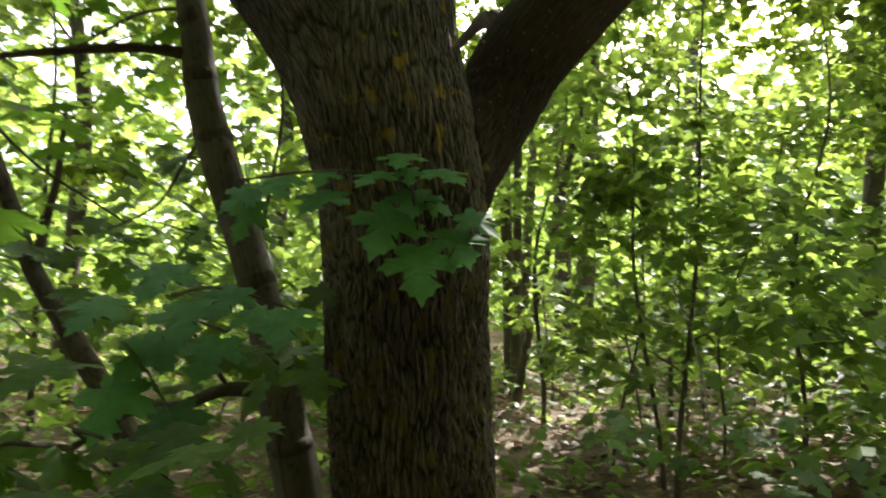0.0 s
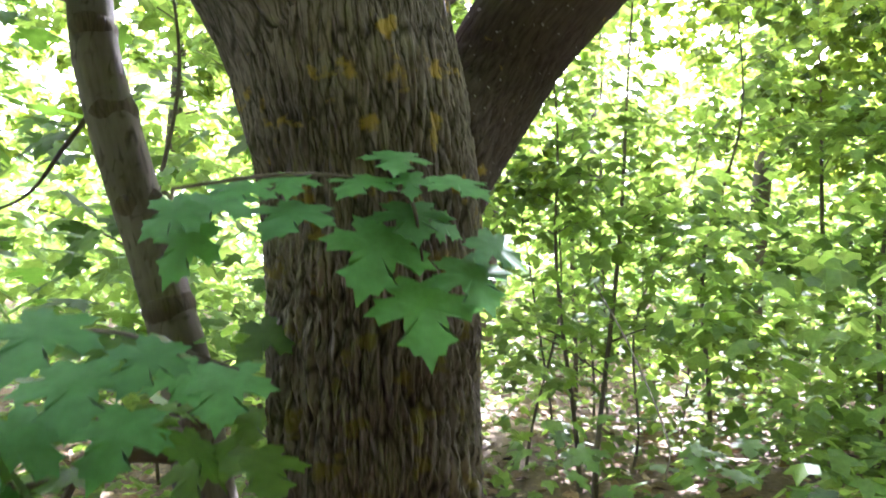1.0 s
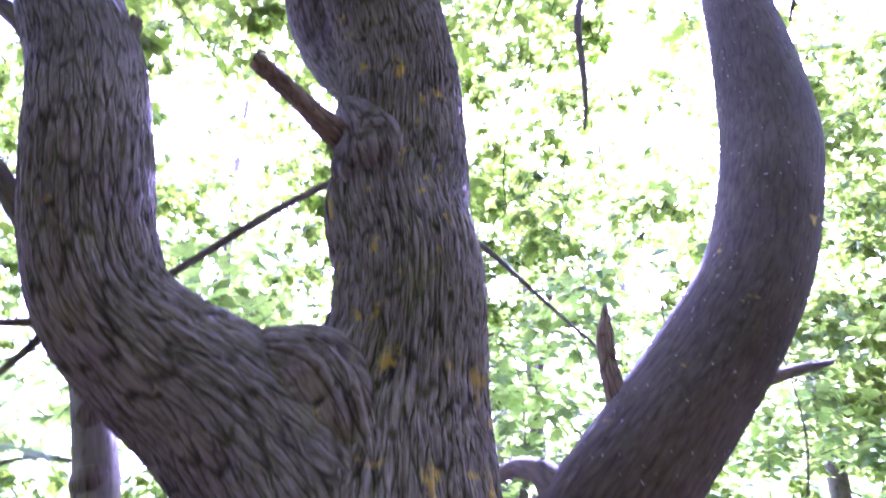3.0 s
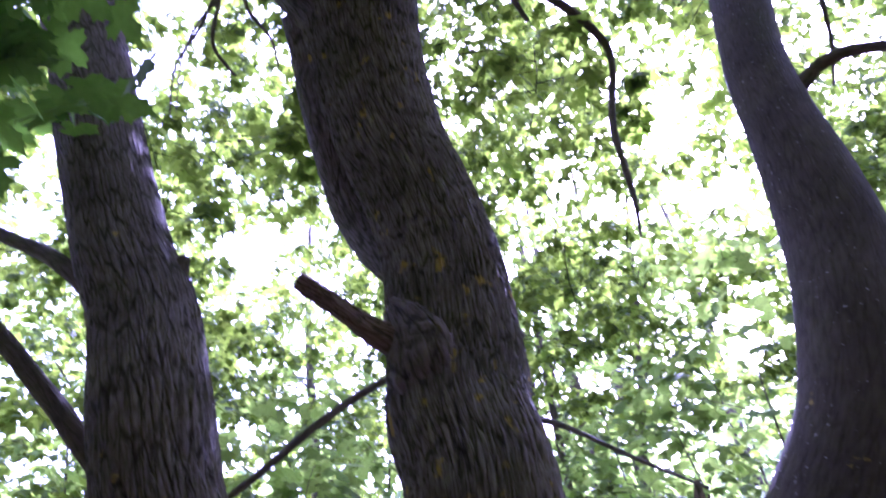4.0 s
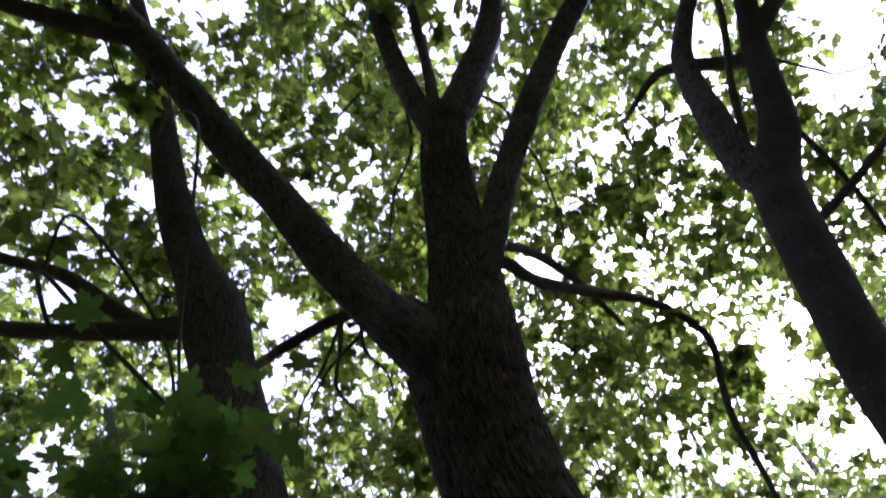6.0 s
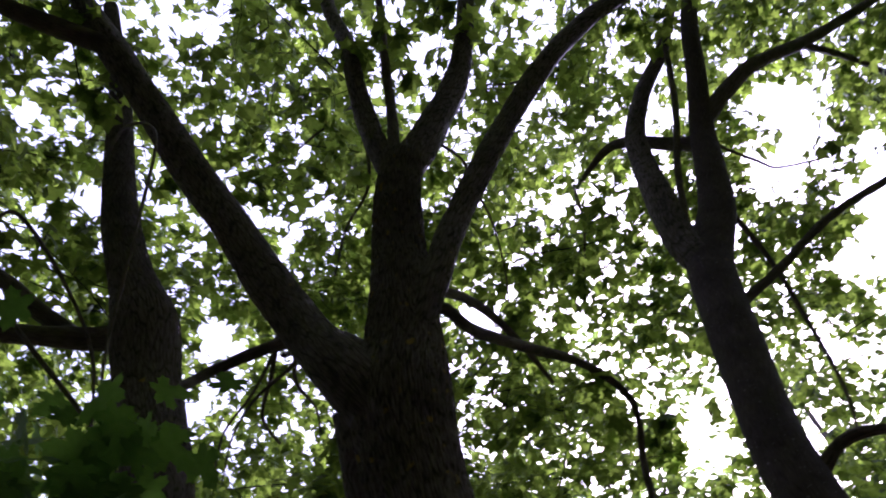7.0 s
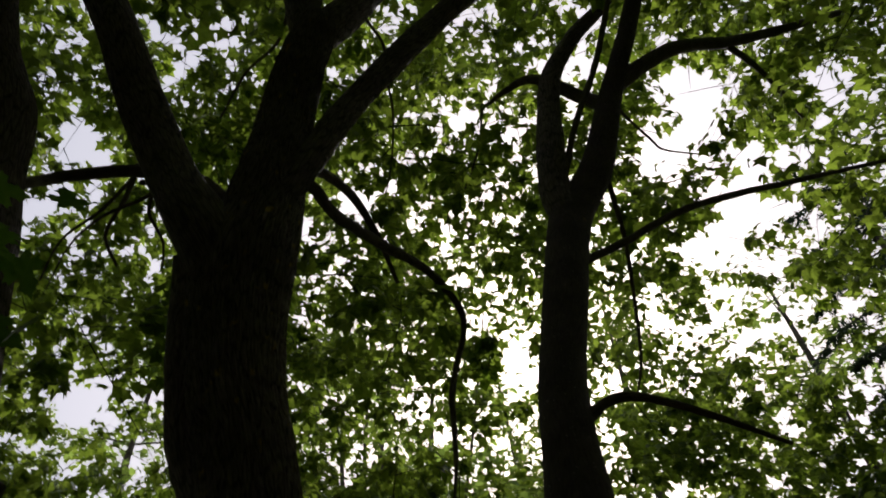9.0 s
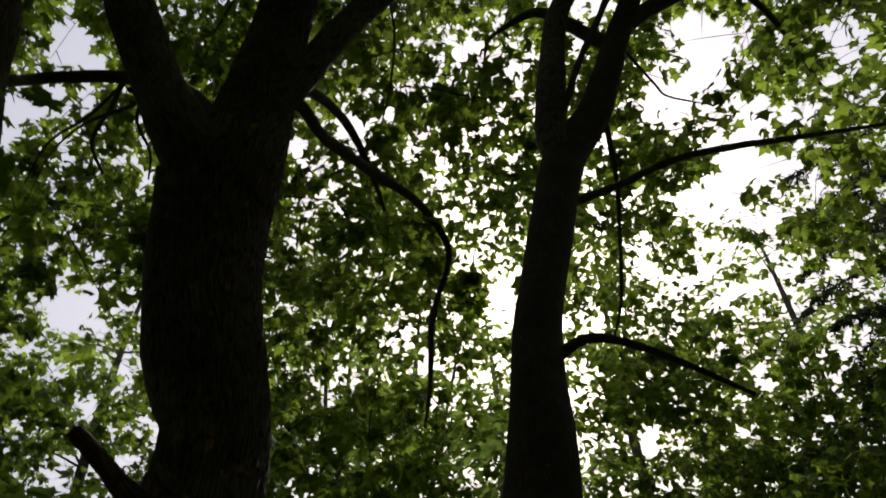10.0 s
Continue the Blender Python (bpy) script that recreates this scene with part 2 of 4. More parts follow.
def distance_to(chain, q):
    """Distance from points q to the skin of a chain of samples."""
    best = np.full(len(q), 1e9)
    for s in chain[::max(1, len(chain) // 60)]:
        best = np.minimum(best, np.linalg.norm(q - s[:3], axis=1) - s[3])
    return best


def limb_mesh(name, points, step=0.02, around=24, amp=0.0, cell=0.022, long=0.09, lumps=0.06, others=(), blend=0.12, seed=0.0, cap=True, rough=None, close=(-9.0, 99.0)):
    """A tapered piece of wood along points (x, y, z, r), with furrowed bark as real relief,
    swelling where it meets the other pieces; `rough` gives (metres, share) of the relief along the piece."""
    s = spline(points, step, close)
    n = len(s)
    tan = np.gradient(s[:, :3], axis=0)
    tan /= np.linalg.norm(tan, axis=1)[:, None]
    side = np.empty((n, 3))
    ref = np.array([0.0, 1.0, 0.0])          # the seam is kept at the far side
    prev = ref
    for k in range(n):
        v = prev - tan[k] * (prev @ tan[k])
        if np.linalg.norm(v) < 0.1:
            v = np.cross(tan[k], (1, 0, 0))
        side[k] = prev = v / np.linalg.norm(v)
    other = np.cross(tan, side)
    along = np.r_[0, np.cumsum(np.linalg.norm(np.diff(s[:, :3], axis=0), axis=1))]
    ang = np.arange(around) / around * 2 * np.pi
    A, L = np.meshgrid(ang, along)
    R = np.repeat(s[:, 3][:, None], around, axis=1)
    mean_r = float(np.mean(s[:, 3]))
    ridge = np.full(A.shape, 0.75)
    # broad unevenness
    low = perlin(A / (2 * np.pi) * 5, L / (6 * mean_r) + seed * 7, 5)
    R = R * (1 + lumps * low * 1.6)
    if amp:
        count = max(6, int(2 * np.pi * mean_r / cell))
        warp = perlin(A / (2 * np.pi) * 8, L / 0.16 + seed * 3, 8)
        sway = perlin(A / (2 * np.pi) * count, L / 0.03 + seed * 5, count)
        U = A / (2 * np.pi) * count + warp * 1.6 + sway * 0.45
        e1 = plates(U, L / long + seed * 11, count)
        e2 = plates(U * 2, L / (long * 0.6) + seed * 5, count * 2)
        n3 = perlin(A / (2 * np.pi) * count * 4, L / 0.012 + seed, count * 4)
        worn = np.clip(perlin(A / (2 * np.pi) * 14, L / 0.09 + seed * 2, 14) * 0.5 + 0.85, 0.7, 1)
        deep = np.clip(e1 * 2.2, 0, 1)
        relief = 1 - worn * (1 - deep) ** 1.3 - 0.25 * np.clip(1 - e2 * 4.0, 0, 1)
        relief = np.clip(relief, 0, 1)
        share = np.interp(L, *rough) if rough else 1.0
        R = R + share * amp * (relief - 0.75 + 0.3 * n3)
        # relief kept per vertex, for the shade painted into the furrows
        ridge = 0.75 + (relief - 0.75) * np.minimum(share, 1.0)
    P = s[:, None, :3] + R[:, :, None] * (np.cos(A)[:, :, None] * side[:, None] + np.sin(A)[:, :, None] * other[:, None])
    out_dir = np.cos(A)[:, :, None] * side[:, None] + np.sin(A)[:, :, None] * other[:, None]
    flat = P.reshape(-1, 3)
    for chain in others:
        d = distance_to(chain, flat)
        h = np.clip(1 - np.abs(d) / blend, 0, 1)
        flat = flat + out_dir.reshape(-1, 3) * (blend / 4 * h * h)[:, None]
    k, j = np.meshgrid(np.arange(n - 1), np.arange(around), indexing="ij")
    j2 = (j + 1) % around
    faces = np.stack([k * around + j, k * around + j2, (k + 1) * around + j2, (k + 1) * around + j], axis=-1).reshape(-1, 4)
    un = ang[1] * mean_r
    u0, u1 = j * un, (j + 1) * un
    v0, v1 = along[k] + seed, along[k + 1] + seed
    uv = np.stack([np.stack([u0, v0], -1), np.stack([u1, v0], -1), np.stack([u1, v1], -1), np.stack([u0, v1], -1)], axis=2).reshape(-1, 2)
    if cap:
        # close the end with a fan of quads towards its middle
        last = (n - 1) * around
        flat = np.vstack([flat, s[-1, :3] + tan[-1] * s[-1, 3] * 0.3])
        tip = len(flat) - 1
        jj = np.arange(0, around - 1, 2)
        end = np.stack([last + jj, last + jj + 1, last + (jj + 2) % around, np.full(len(jj), tip)], axis=-1)
        faces = np.vstack([faces, end])
        uv = np.vstack([uv, np.zeros((end.size, 2))])
    furrow_shade = np.r_[ridge.ravel(), [0.75] * (len(flat) - ridge.size)]
    return grid_mesh(name, flat, faces, uv, furrow_shade=furrow_shade)


# half outlines of a maple leaf, from the stalk round to the tip; the whole leaf is 1 long
LEAF_FINE = [(0.0, 0.0), (0.10, -0.07), (0.23, -0.13), (0.29, -0.08), (0.43, -0.10), (0.38, -0.02), (0.39, 0.05), (0.29, 0.14), (0.42, 0.16), (0.54, 0.16),
             (0.52, 0.24), (0.67, 0.37), (0.54, 0.40), (0.51, 0.51), (0.41, 0.46), (0.23, 0.44), (0.25, 0.56), (0.22, 0.64), (0.34, 0.73), (0.21, 0.78),
             (0.17, 0.88), (0.09, 0.89), (0.0, 1.08)]
LEAF_PLAIN = [(0.0, 0.0), (0.42, -0.09), (0.29, 0.13), (0.65, 0.38), (0.24, 0.45), (0.29, 0.72), (0.0, 1.04)]
LEAF_SMALL = [(0.0, 0.0), (0.43, -0.05), (0.30, 0.15), (0.63, 0.43), (0.26, 0.52), (0.0, 1.02)]
LEAF_TINY = [(0.0, 0.0), (0.46, 0.0), (0.62, 0.43), (0.26, 0.52), (0.0, 1.02)]
LEAF_FAR = [(0.0, 0.0), (0.5, 0.12), (0.42, 0.55), (0.0, 1.0)]


def leaf_shape(half, droop=0.25, fold=0.16, fine=False):
    """Vertices and faces of one leaf in its own frame: x across, y from stalk to tip, z up; two halves folded along the midrib, or a fan of triangles."""
    pts = half + [(-x, y) for x, y in half[-2:0:-1]]
    p = np.array([(0.0, 0.34)] + pts if fine else pts)
    z = -fold * np.abs(p[:, 0]) - droop * np.clip(p[:, 1] - 0.3, 0, 1) ** 2 + 0.012 * np.sin(p[:, 0] * 14)
    n, k = len(pts), len(half)
    if fine:
        f = np.array([(0, 1 + k, 1 + (k + 1) % n) for k in range(n)])
    else:
        f = np.array([list(range(k)), list(range(k - 1, n)) + [0]])
    return np.c_[p, z], f


def leaves_mesh(name, half, places, normals, tips, sizes, smooth=False):
    """Many leaves in one mesh; each has a place for its stalk, a normal, the way of its tip and a length."""
    v, f = leaf_shape(half)
    nrm = normals / np.linalg.norm(normals, axis=1)[:, None]
    y = tips - nrm * np.sum(tips * nrm, axis=1)[:, None]
    y /= np.linalg.norm(y, axis=1)[:, None] + 1e-9
    x = np.cross(y, nrm)
    frame3 = np.stack([x, y, nrm], axis=1)
    bend = RNG.uniform(0.4, 2.4, (len(places), 1, 1))
    vv = np.repeat(v[None], len(places), axis=0)
    vv[:, :, 2:] *= bend
    vv[:, :, :1] *= RNG.uniform(0.85, 1.15, (len(places), 1, 1))
    pts = np.einsum("nij,njk->nik", vv * sizes[:, None, None], frame3) + places[:, None]
    faces = (f[None] + (np.arange(len(places)) * len(v))[:, None, None]).reshape(-1, f.shape[1])
    return grid_mesh(name, pts.reshape(-1, 3), faces, smooth=smooth)


def sprays(centres, each, spread, flat=0.35, size=(0.10, 0.16), tilt=0.45):
    """Leaves in flat sprays round the given centres: places, normals, tips, sizes."""
    n = len(centres) * each
    c = np.repeat(centres, each, axis=0)
    sp = np.repeat(np.broadcast_to(spread, len(centres)), each)
    a = RNG.uniform(0, 2 * np.pi, n)
    r = np.sqrt(RNG.uniform(0.02, 1, n)) * sp
    lean = np.repeat(RNG.normal(0, 0.35, (len(centres), 2)), each, axis=0)
    off = np.c_[np.cos(a) * r, np.sin(a) * r, RNG.normal(0, 1, n) * flat * sp * 0.6]
    off[:, 2] += off[:, 0] * lean[:, 0] + off[:, 1] * lean[:, 1] - 0.25 * r * r / (sp + 1e-6)
    tips = np.c_[np.cos(a) + RNG.normal(0, 0.5, n), np.sin(a) + RNG.normal(0, 0.5, n), RNG.uniform(-0.7, 0.05, n)]
    normals = np.c_[RNG.normal(0, tilt, (n, 2)), np.ones(n)]
    normals[:, :2] += 0.35 * np.c_[np.cos(a), np.sin(a)]
    return c + off, normals, tips, RNG.uniform(*size, n)


def hanging_tufts(centres, each, reach, size):
    """Whorls of stalked leaves that hang outwards and down round the given twig ends: places, normals, tips, sizes."""
    n = len(centres) * each
    c = np.repeat(centres, each, axis=0)
    rc = np.repeat(np.broadcast_to(reach, len(centres)), each)
    a = RNG.uniform(0, 2 * np.pi, n)
    out = np.c_[np.cos(a), np.sin(a), np.zeros(n)]
    up = np.array([0.0, 0.0, 1.0])
    r = np.sqrt(RNG.uniform(0.05, 1, n)) * rc
    d = np.radians(np.clip(RNG.normal(48, 24, n), 0, 100))[:, None]
    places = c + out * r[:, None] + up * (RNG.normal(0, 0.4, n) * rc - 0.3 * r * r / (rc + 1e-6))[:, None]
    tips = out * np.cos(d) - up * np.sin(d) + RNG.normal(0, 0.28, (n, 3))
    normals = out * np.sin(d) + up * np.cos(d) + RNG.normal(0, 0.3, (n, 3))
    return places, normals, tips, RNG.uniform(*size, n)


def scatter(count, low, high, keep):
    """Random places in a box for which keep(p) says so."""
    got = np.empty((0, 3))
    while len(got) < count:
        p = RNG.uniform(low, high, (count * 3, 3))
        got = np.vstack([got, p[keep(p)]])
    return got[:count]


# ---- ground ----
def ground_height(x, y):
    return 0.05 * np.sin(x * 0.9 + 1.2) * np.cos(y * 0.7) + 0.03 * np.sin(x * 2.3 + y * 1.7) + 0.0 * x


def build_ground():
    near = np.linspace(-14, 14, 113)
    far = np.array([-600, -200, -80, -40, -22])
    xs = np.r_[far, near, -far[::-1]]
    X, Y = np.meshgrid(xs, xs + 6)
    Z = ground_height(X, Y) * (np.hypot(X, Y) < 60) + RNG.normal(0, 0.008, X.shape)
    v = np.stack([X, Y, Z], -1).reshape(-1, 3)
    n = len(xs)
    i, j = np.meshgrid(np.arange(n - 1), np.arange(n - 1), indexing="ij")
    f = np.stack([i * n + j, i * n + j + 1, (i + 1) * n + j + 1, (i + 1) * n + j], -1).reshape(-1, 4)
    ob = part("ground", grid_mesh("ground", v, f), SOIL)
    tagged(ob, "brown forest floor of soil under fallen leaves", "ground", kind="structure")
    # fallen leaves
    k = 9000
    p = np.c_[RNG.uniform(-7, 11, k), RNG.uniform(0.5, 15, k), np.zeros(k)]
    p[:, 2] = ground_height(p[:, 0], p[:, 1]) + RNG.uniform(0.005, 0.04, k)
    nr = np.c_[RNG.normal(0, 0.4, (k, 2)), np.ones(k)]
    me = leaves_mesh("leaf_litter", LEAF_PLAIN, p, nr, RNG.normal(0, 1, (k, 3)), RNG.uniform(0.06, 0.13, k))
    tagged(part("leaf_litter", me, LITTER_LEAF), "dry brown fallen leaves covering the forest floor", "leaf litter", kind="stuff")


build_ground()

# ---- the three-stemmed maple ----
TRUNK = [(-0.060, 1.62, -0.15, 0.30), (-0.062, 1.615, 0.12, 0.235), (-0.064, 1.61, 0.5, 0.2), (-0.065, 1.61, 0.95, 0.190),
         (-0.079, 1.61, 1.297, 0.193), (-0.082, 1.61, 1.540, 0.199), (-0.105, 1.61, 1.75, 0.199), (-0.135, 1.61, 1.95, 0.185),
         (-0.132, 1.61, 2.15, 0.163), (-0.112, 1.60, 2.30, 0.142), (-0.104, 1.605, 2.45, 0.137), (-0.124, 1.630, 2.584, 0.139),
         (-0.115, 1.656, 2.680, 0.141), (-0.114, 1.664, 2.926, 0.134), (-0.141, 1.654, 3.113, 0.129), (-0.196, 1.645, 3.325, 0.135),
         (-0.228, 1.629, 3.576, 0.148), (-0.230, 1.592, 3.795, 0.161), (-0.200, 1.570, 4.009, 0.139), (-0.180, 1.525, 4.269, 0.116),
         (-0.169, 1.509, 4.515, 0.109), (-0.138, 1.439, 4.858, 0.103), (-0.083, 1.392, 5.127, 0.098)]
LEFT = [(-0.17, 1.60, 1.86, 0.13), (-0.28, 1.59, 2.045, 0.152), (-0.397, 1.57, 2.185, 0.139), (-0.513, 1.55, 2.276, 0.119),
        (-0.600, 1.53, 2.360, 0.107), (-0.645, 1.520, 2.479, 0.106), (-0.672, 1.513, 2.648, 0.109), (-0.719, 1.534, 2.856, 0.106),
        (-0.775, 1.541, 3.000, 0.102), (-0.818, 1.547, 3.136, 0.100), (-0.918, 1.564, 3.480, 0.103), (-0.992, 1.578, 3.754, 0.102),
        (-1.088, 1.585, 4.064, 0.111), (-1.141, 1.527, 4.342, 0.127), (-1.202, 1.493, 4.523, 0.103), (-1.265, 1.464, 4.694, 0.086),
        (-1.384, 1.398, 5.087, 0.081), (-1.494, 1.293, 5.648, 0.068), (-1.582, 1.139, 6.206, 0.057), (-1.721, 0.825, 6.961, 0.044)]
RIGHT = [(-0.02, 1.64, 1.60, 0.10), (0.07, 1.67, 1.76, 0.108), (0.15, 1.68, 1.894, 0.108), (0.20, 1.67, 1.99, 0.114), (0.313, 1.65, 2.122, 0.110),
         (0.474, 1.65, 2.299, 0.108), (0.60, 1.655, 2.47, 0.106), (0.696, 1.68, 2.673, 0.109), (0.764, 1.713, 2.855, 0.110),
         (0.806, 1.75, 3.06, 0.103), (0.845, 1.798, 3.312, 0.091), (0.896, 1.851, 3.559, 0.089), (0.976, 1.906, 3.831, 0.091),
         (1.093, 1.967, 4.207, 0.098), (1.204, 2.018, 4.584, 0.109), (1.293, 2.037, 4.818, 0.109), (1.486, 2.001, 5.153, 0.093),
         (1.611, 1.952, 5.493, 0.083), (1.741, 1.892, 5.883, 0.073), (1.905, 1.708, 6.352, 0.063), (2.051, 1.509, 6.805, 0.057),
         (2.292, 1.286, 7.309, 0.049), (2.603, 0.910, 7.891, 0.037)]
BRANCHES = []


def wood(points, thick=0):
    """Notes a branch of the maple, along points (x, y, z, r)."""
    BRANCHES.append((points, thick))


wood([(-0.183, 1.761, 2.933, 0.029), (-0.252, 1.837, 3.095, 0.049), (-0.308, 1.883, 3.237, 0.060), (-0.335, 1.888, 3.339, 0.070), (-0.342, 1.866, 3.468, 0.088), (-0.345, 1.796, 3.634, 0.102), (-0.346, 1.714, 3.740, 0.107), (-0.362, 1.612, 3.834, 0.102)], 1)
wood([(-0.233, 1.612, 3.617, 0.068), (-0.296, 1.563, 3.736, 0.096), (-0.381, 1.526, 3.875, 0.099), (-0.517, 1.525, 4.129, 0.088), (-0.670, 1.472, 4.432, 0.085),
      (-0.842, 1.377, 4.784, 0.083), (-1.017, 1.258, 5.119, 0.081), (-1.208, 1.090, 5.495, 0.080), (-1.423, 0.865, 5.904, 0.078),
      (-1.667, 0.639, 6.380, 0.068), (-1.905, 0.324, 6.947, 0.054)], 1)
wood([(-1.440, 0.836, 5.901, 0.054), (-1.794, 0.638, 5.975, 0.047), (-2.140, 0.475, 6.154, 0.041), (-2.630, 0.262, 6.455, 0.032)], 0)
wood([(-0.107, 1.423, 4.980, 0.078), (-0.064, 1.407, 5.114, 0.088), (0.096, 1.391, 5.465, 0.083), (0.278, 1.342, 5.886, 0.073), (0.414, 1.221, 6.319, 0.059),
      (0.560, 0.945, 6.868, 0.049), (0.781, 0.551, 7.487, 0.039)], 1)
wood([(-0.123, 1.420, 4.933, 0.063), (-0.143, 1.413, 5.084, 0.064), (-0.198, 1.384, 5.366, 0.059), (-0.249, 1.305, 5.811, 0.056), (-0.280, 1.150, 6.366, 0.051),
      (-0.374, 0.996, 6.897, 0.044), (-0.430, 0.568, 7.547, 0.035)], 1)
wood([(-0.124, 1.369, 5.054, 0.032), (-0.093, 1.334, 5.597, 0.029), (-0.068, 1.196, 6.358, 0.026), (-0.012, 0.869, 7.027, 0.020)], 0)
wood([(-0.182, 1.522, 3.931, 0.068), (-0.125, 1.501, 4.072, 0.060), (-0.043, 1.470, 4.273, 0.058), (0.059, 1.460, 4.563, 0.057), (0.234, 1.418, 4.904, 0.057),
      (0.463, 1.368, 5.325, 0.058), (0.736, 1.279, 5.726, 0.057), (1.126, 1.199, 6.173, 0.055), (1.571, 1.154, 6.562, 0.049), (2.157, 1.060, 6.982, 0.039)], 1)
wood([(-0.167, 1.513, 4.126, 0.029), (-0.047, 1.515, 4.128, 0.024), (0.064, 1.717, 4.216, 0.023), (0.292, 2.024, 4.411, 0.024), (0.569, 2.331, 4.581, 0.021),
      (0.765, 2.527, 4.537, 0.019), (0.783, 2.569, 4.400, 0.016), (0.735, 2.607, 4.217, 0.016), (0.696, 2.596, 4.030, 0.016), (0.692, 2.606, 3.849, 0.014),
      (0.683, 2.615, 3.655, 0.010), (0.661, 2.617, 3.514, 0.005)], 0)
wood([(-0.155, 1.518, 4.223, 0.025), (-0.004, 1.626, 4.358, 0.021), (0.143, 1.882, 4.541, 0.020), (0.275, 2.079, 4.524, 0.016), (0.395, 2.271, 4.426, 0.009)], 0)
wood([(-0.234, 1.626, 4.069, 0.025), (-0.332, 1.659, 4.165, 0.024), (-0.499, 1.736, 4.374, 0.029), (-0.746, 1.816, 4.483, 0.027), (-0.979, 1.861, 4.470, 0.025),
      (-1.059, 1.825, 4.373, 0.022), (-1.076, 1.697, 4.182, 0.021)], 0)
wood([(-1.133, 1.563, 4.423, 0.059), (-1.335, 1.590, 4.438, 0.049), (-1.621, 1.559, 4.501, 0.041), (-1.909, 1.530, 4.598, 0.037), (-2.175, 1.513, 4.715, 0.035),
      (-2.680, 1.470, 4.970, 0.029), (-3.226, 1.429, 5.277, 0.020)], 0)
wood([(-1.480, 1.570, 4.477, 0.035), (-1.531, 1.591, 4.550, 0.035), (-1.688, 1.535, 4.683, 0.037), (-1.865, 1.468, 4.862, 0.034), (-2.127, 1.451, 5.075, 0.030),
      (-2.595, 1.405, 5.393, 0.025), (-3.157, 1.361, 5.814, 0.015)], 0)
wood([(-0.768, 1.534, 2.882, 0.029), (-0.840, 1.537, 2.943, 0.023), (-0.897, 1.539, 3.002, 0.020), (-0.986, 1.561, 3.083, 0.018), (-1.143, 1.594, 3.195, 0.015),
      (-1.400, 1.650, 3.408, 0.009)], 0)
wood([(1.240, 2.016, 4.708, 0.088), (1.235, 2.035, 5.022, 0.088), (1.300, 2.003, 5.549, 0.078), (1.380, 1.937, 6.021, 0.067), (1.581, 1.833, 6.443, 0.057),
      (1.871, 1.684, 6.828, 0.044), (2.110, 1.502, 7.225, 0.029)], 1)
wood([(1.708, 1.923, 5.756, 0.049), (1.581, 2.008, 6.019, 0.044), (1.412, 2.080, 6.282, 0.038), (1.293, 2.181, 6.388, 0.027), (1.112, 2.429, 6.427, 0.014)], 0)
wood([(1.749, 1.884, 5.921, 0.055), (2.003, 1.797, 6.148, 0.052), (2.309, 1.727, 6.364, 0.048), (2.750, 1.726, 6.576, 0.042), (3.256, 1.695, 6.856, 0.036),
      (4.089, 1.564, 7.271, 0.024)], 0)
wood([(2.749, 1.730, 6.581, 0.027), (3.182, 1.914, 6.573, 0.021), (3.753, 2.240, 6.488, 0.014)], 0)
wood([(1.247, 2.028, 4.923, 0.018), (1.435, 1.947, 5.521, 0.020), (1.655, 1.814, 6.078, 0.021), (1.823, 1.606, 6.654, 0.018)], 0)
wood([(1.121, 1.978, 4.311, 0.027), (1.212, 1.985, 4.380, 0.022), (1.485, 1.985, 4.561, 0.020), (1.894, 1.965, 4.847, 0.020), (2.315, 1.977, 5.071, 0.020),
      (2.825, 2.008, 5.321, 0.018), (3.861, 2.004, 5.769, 0.012)], 0)
wood([(1.551, 1.994, 5.300, 0.018), (1.642, 2.169, 4.887, 0.014), (1.662, 2.299, 4.582, 0.011), (1.691, 2.478, 4.275, 0.009), (1.647, 2.564, 4.069, 0.006)], 0)
wood([(0.865, 1.811, 3.368, 0.033), (0.939, 1.785, 3.410, 0.023), (1.013, 1.749, 3.451, 0.019), (1.111, 1.711, 3.441, 0.016), (1.300, 1.691, 3.379, 0.013), (1.582, 1.690, 3.274, 0.007)], 0)
wood([(0.16, 1.66, 2.04, 0.040), (0.13, 1.69, 2.100, 0.026), (0.099, 1.78, 2.125, 0.018), (0.066, 1.85, 2.113, 0.015), (0.0, 1.95, 2.08, 0.012)], 0)
wood([(0.54, 1.66, 2.255, 0.018), (0.589, 1.68, 2.262, 0.014), (0.666, 1.70, 2.281, 0.011), (0.758, 1.72, 2.302, 0.006)], 0)
wood([(-0.62, 1.52, 2.35, 0.018), (-0.695, 1.50, 2.330, 0.010), (-0.735, 1.48, 2.323, 0.008), (-0.85, 1.42, 2.30, 0.005)], 0)
wood([(-0.67, 1.51, 2.33, 0.009), (-0.698, 1.48, 2.267, 0.007), (-0.74, 1.44, 2.19, 0.005)], 0)
wood([(-0.147, 1.713, 2.754, 0.010), (-0.288, 1.778, 2.741, 0.009), (-0.455, 1.920, 2.726, 0.010), (-0.624, 2.008, 2.659, 0.010), (-0.786, 2.082, 2.596, 0.008)], 0)
wood([(0.006, 1.670, 2.577, 0.008), (0.101, 1.811, 2.582, 0.006), (0.280, 2.057, 2.555, 0.005), (0.529, 2.403, 2.530, 0.004)], 0)
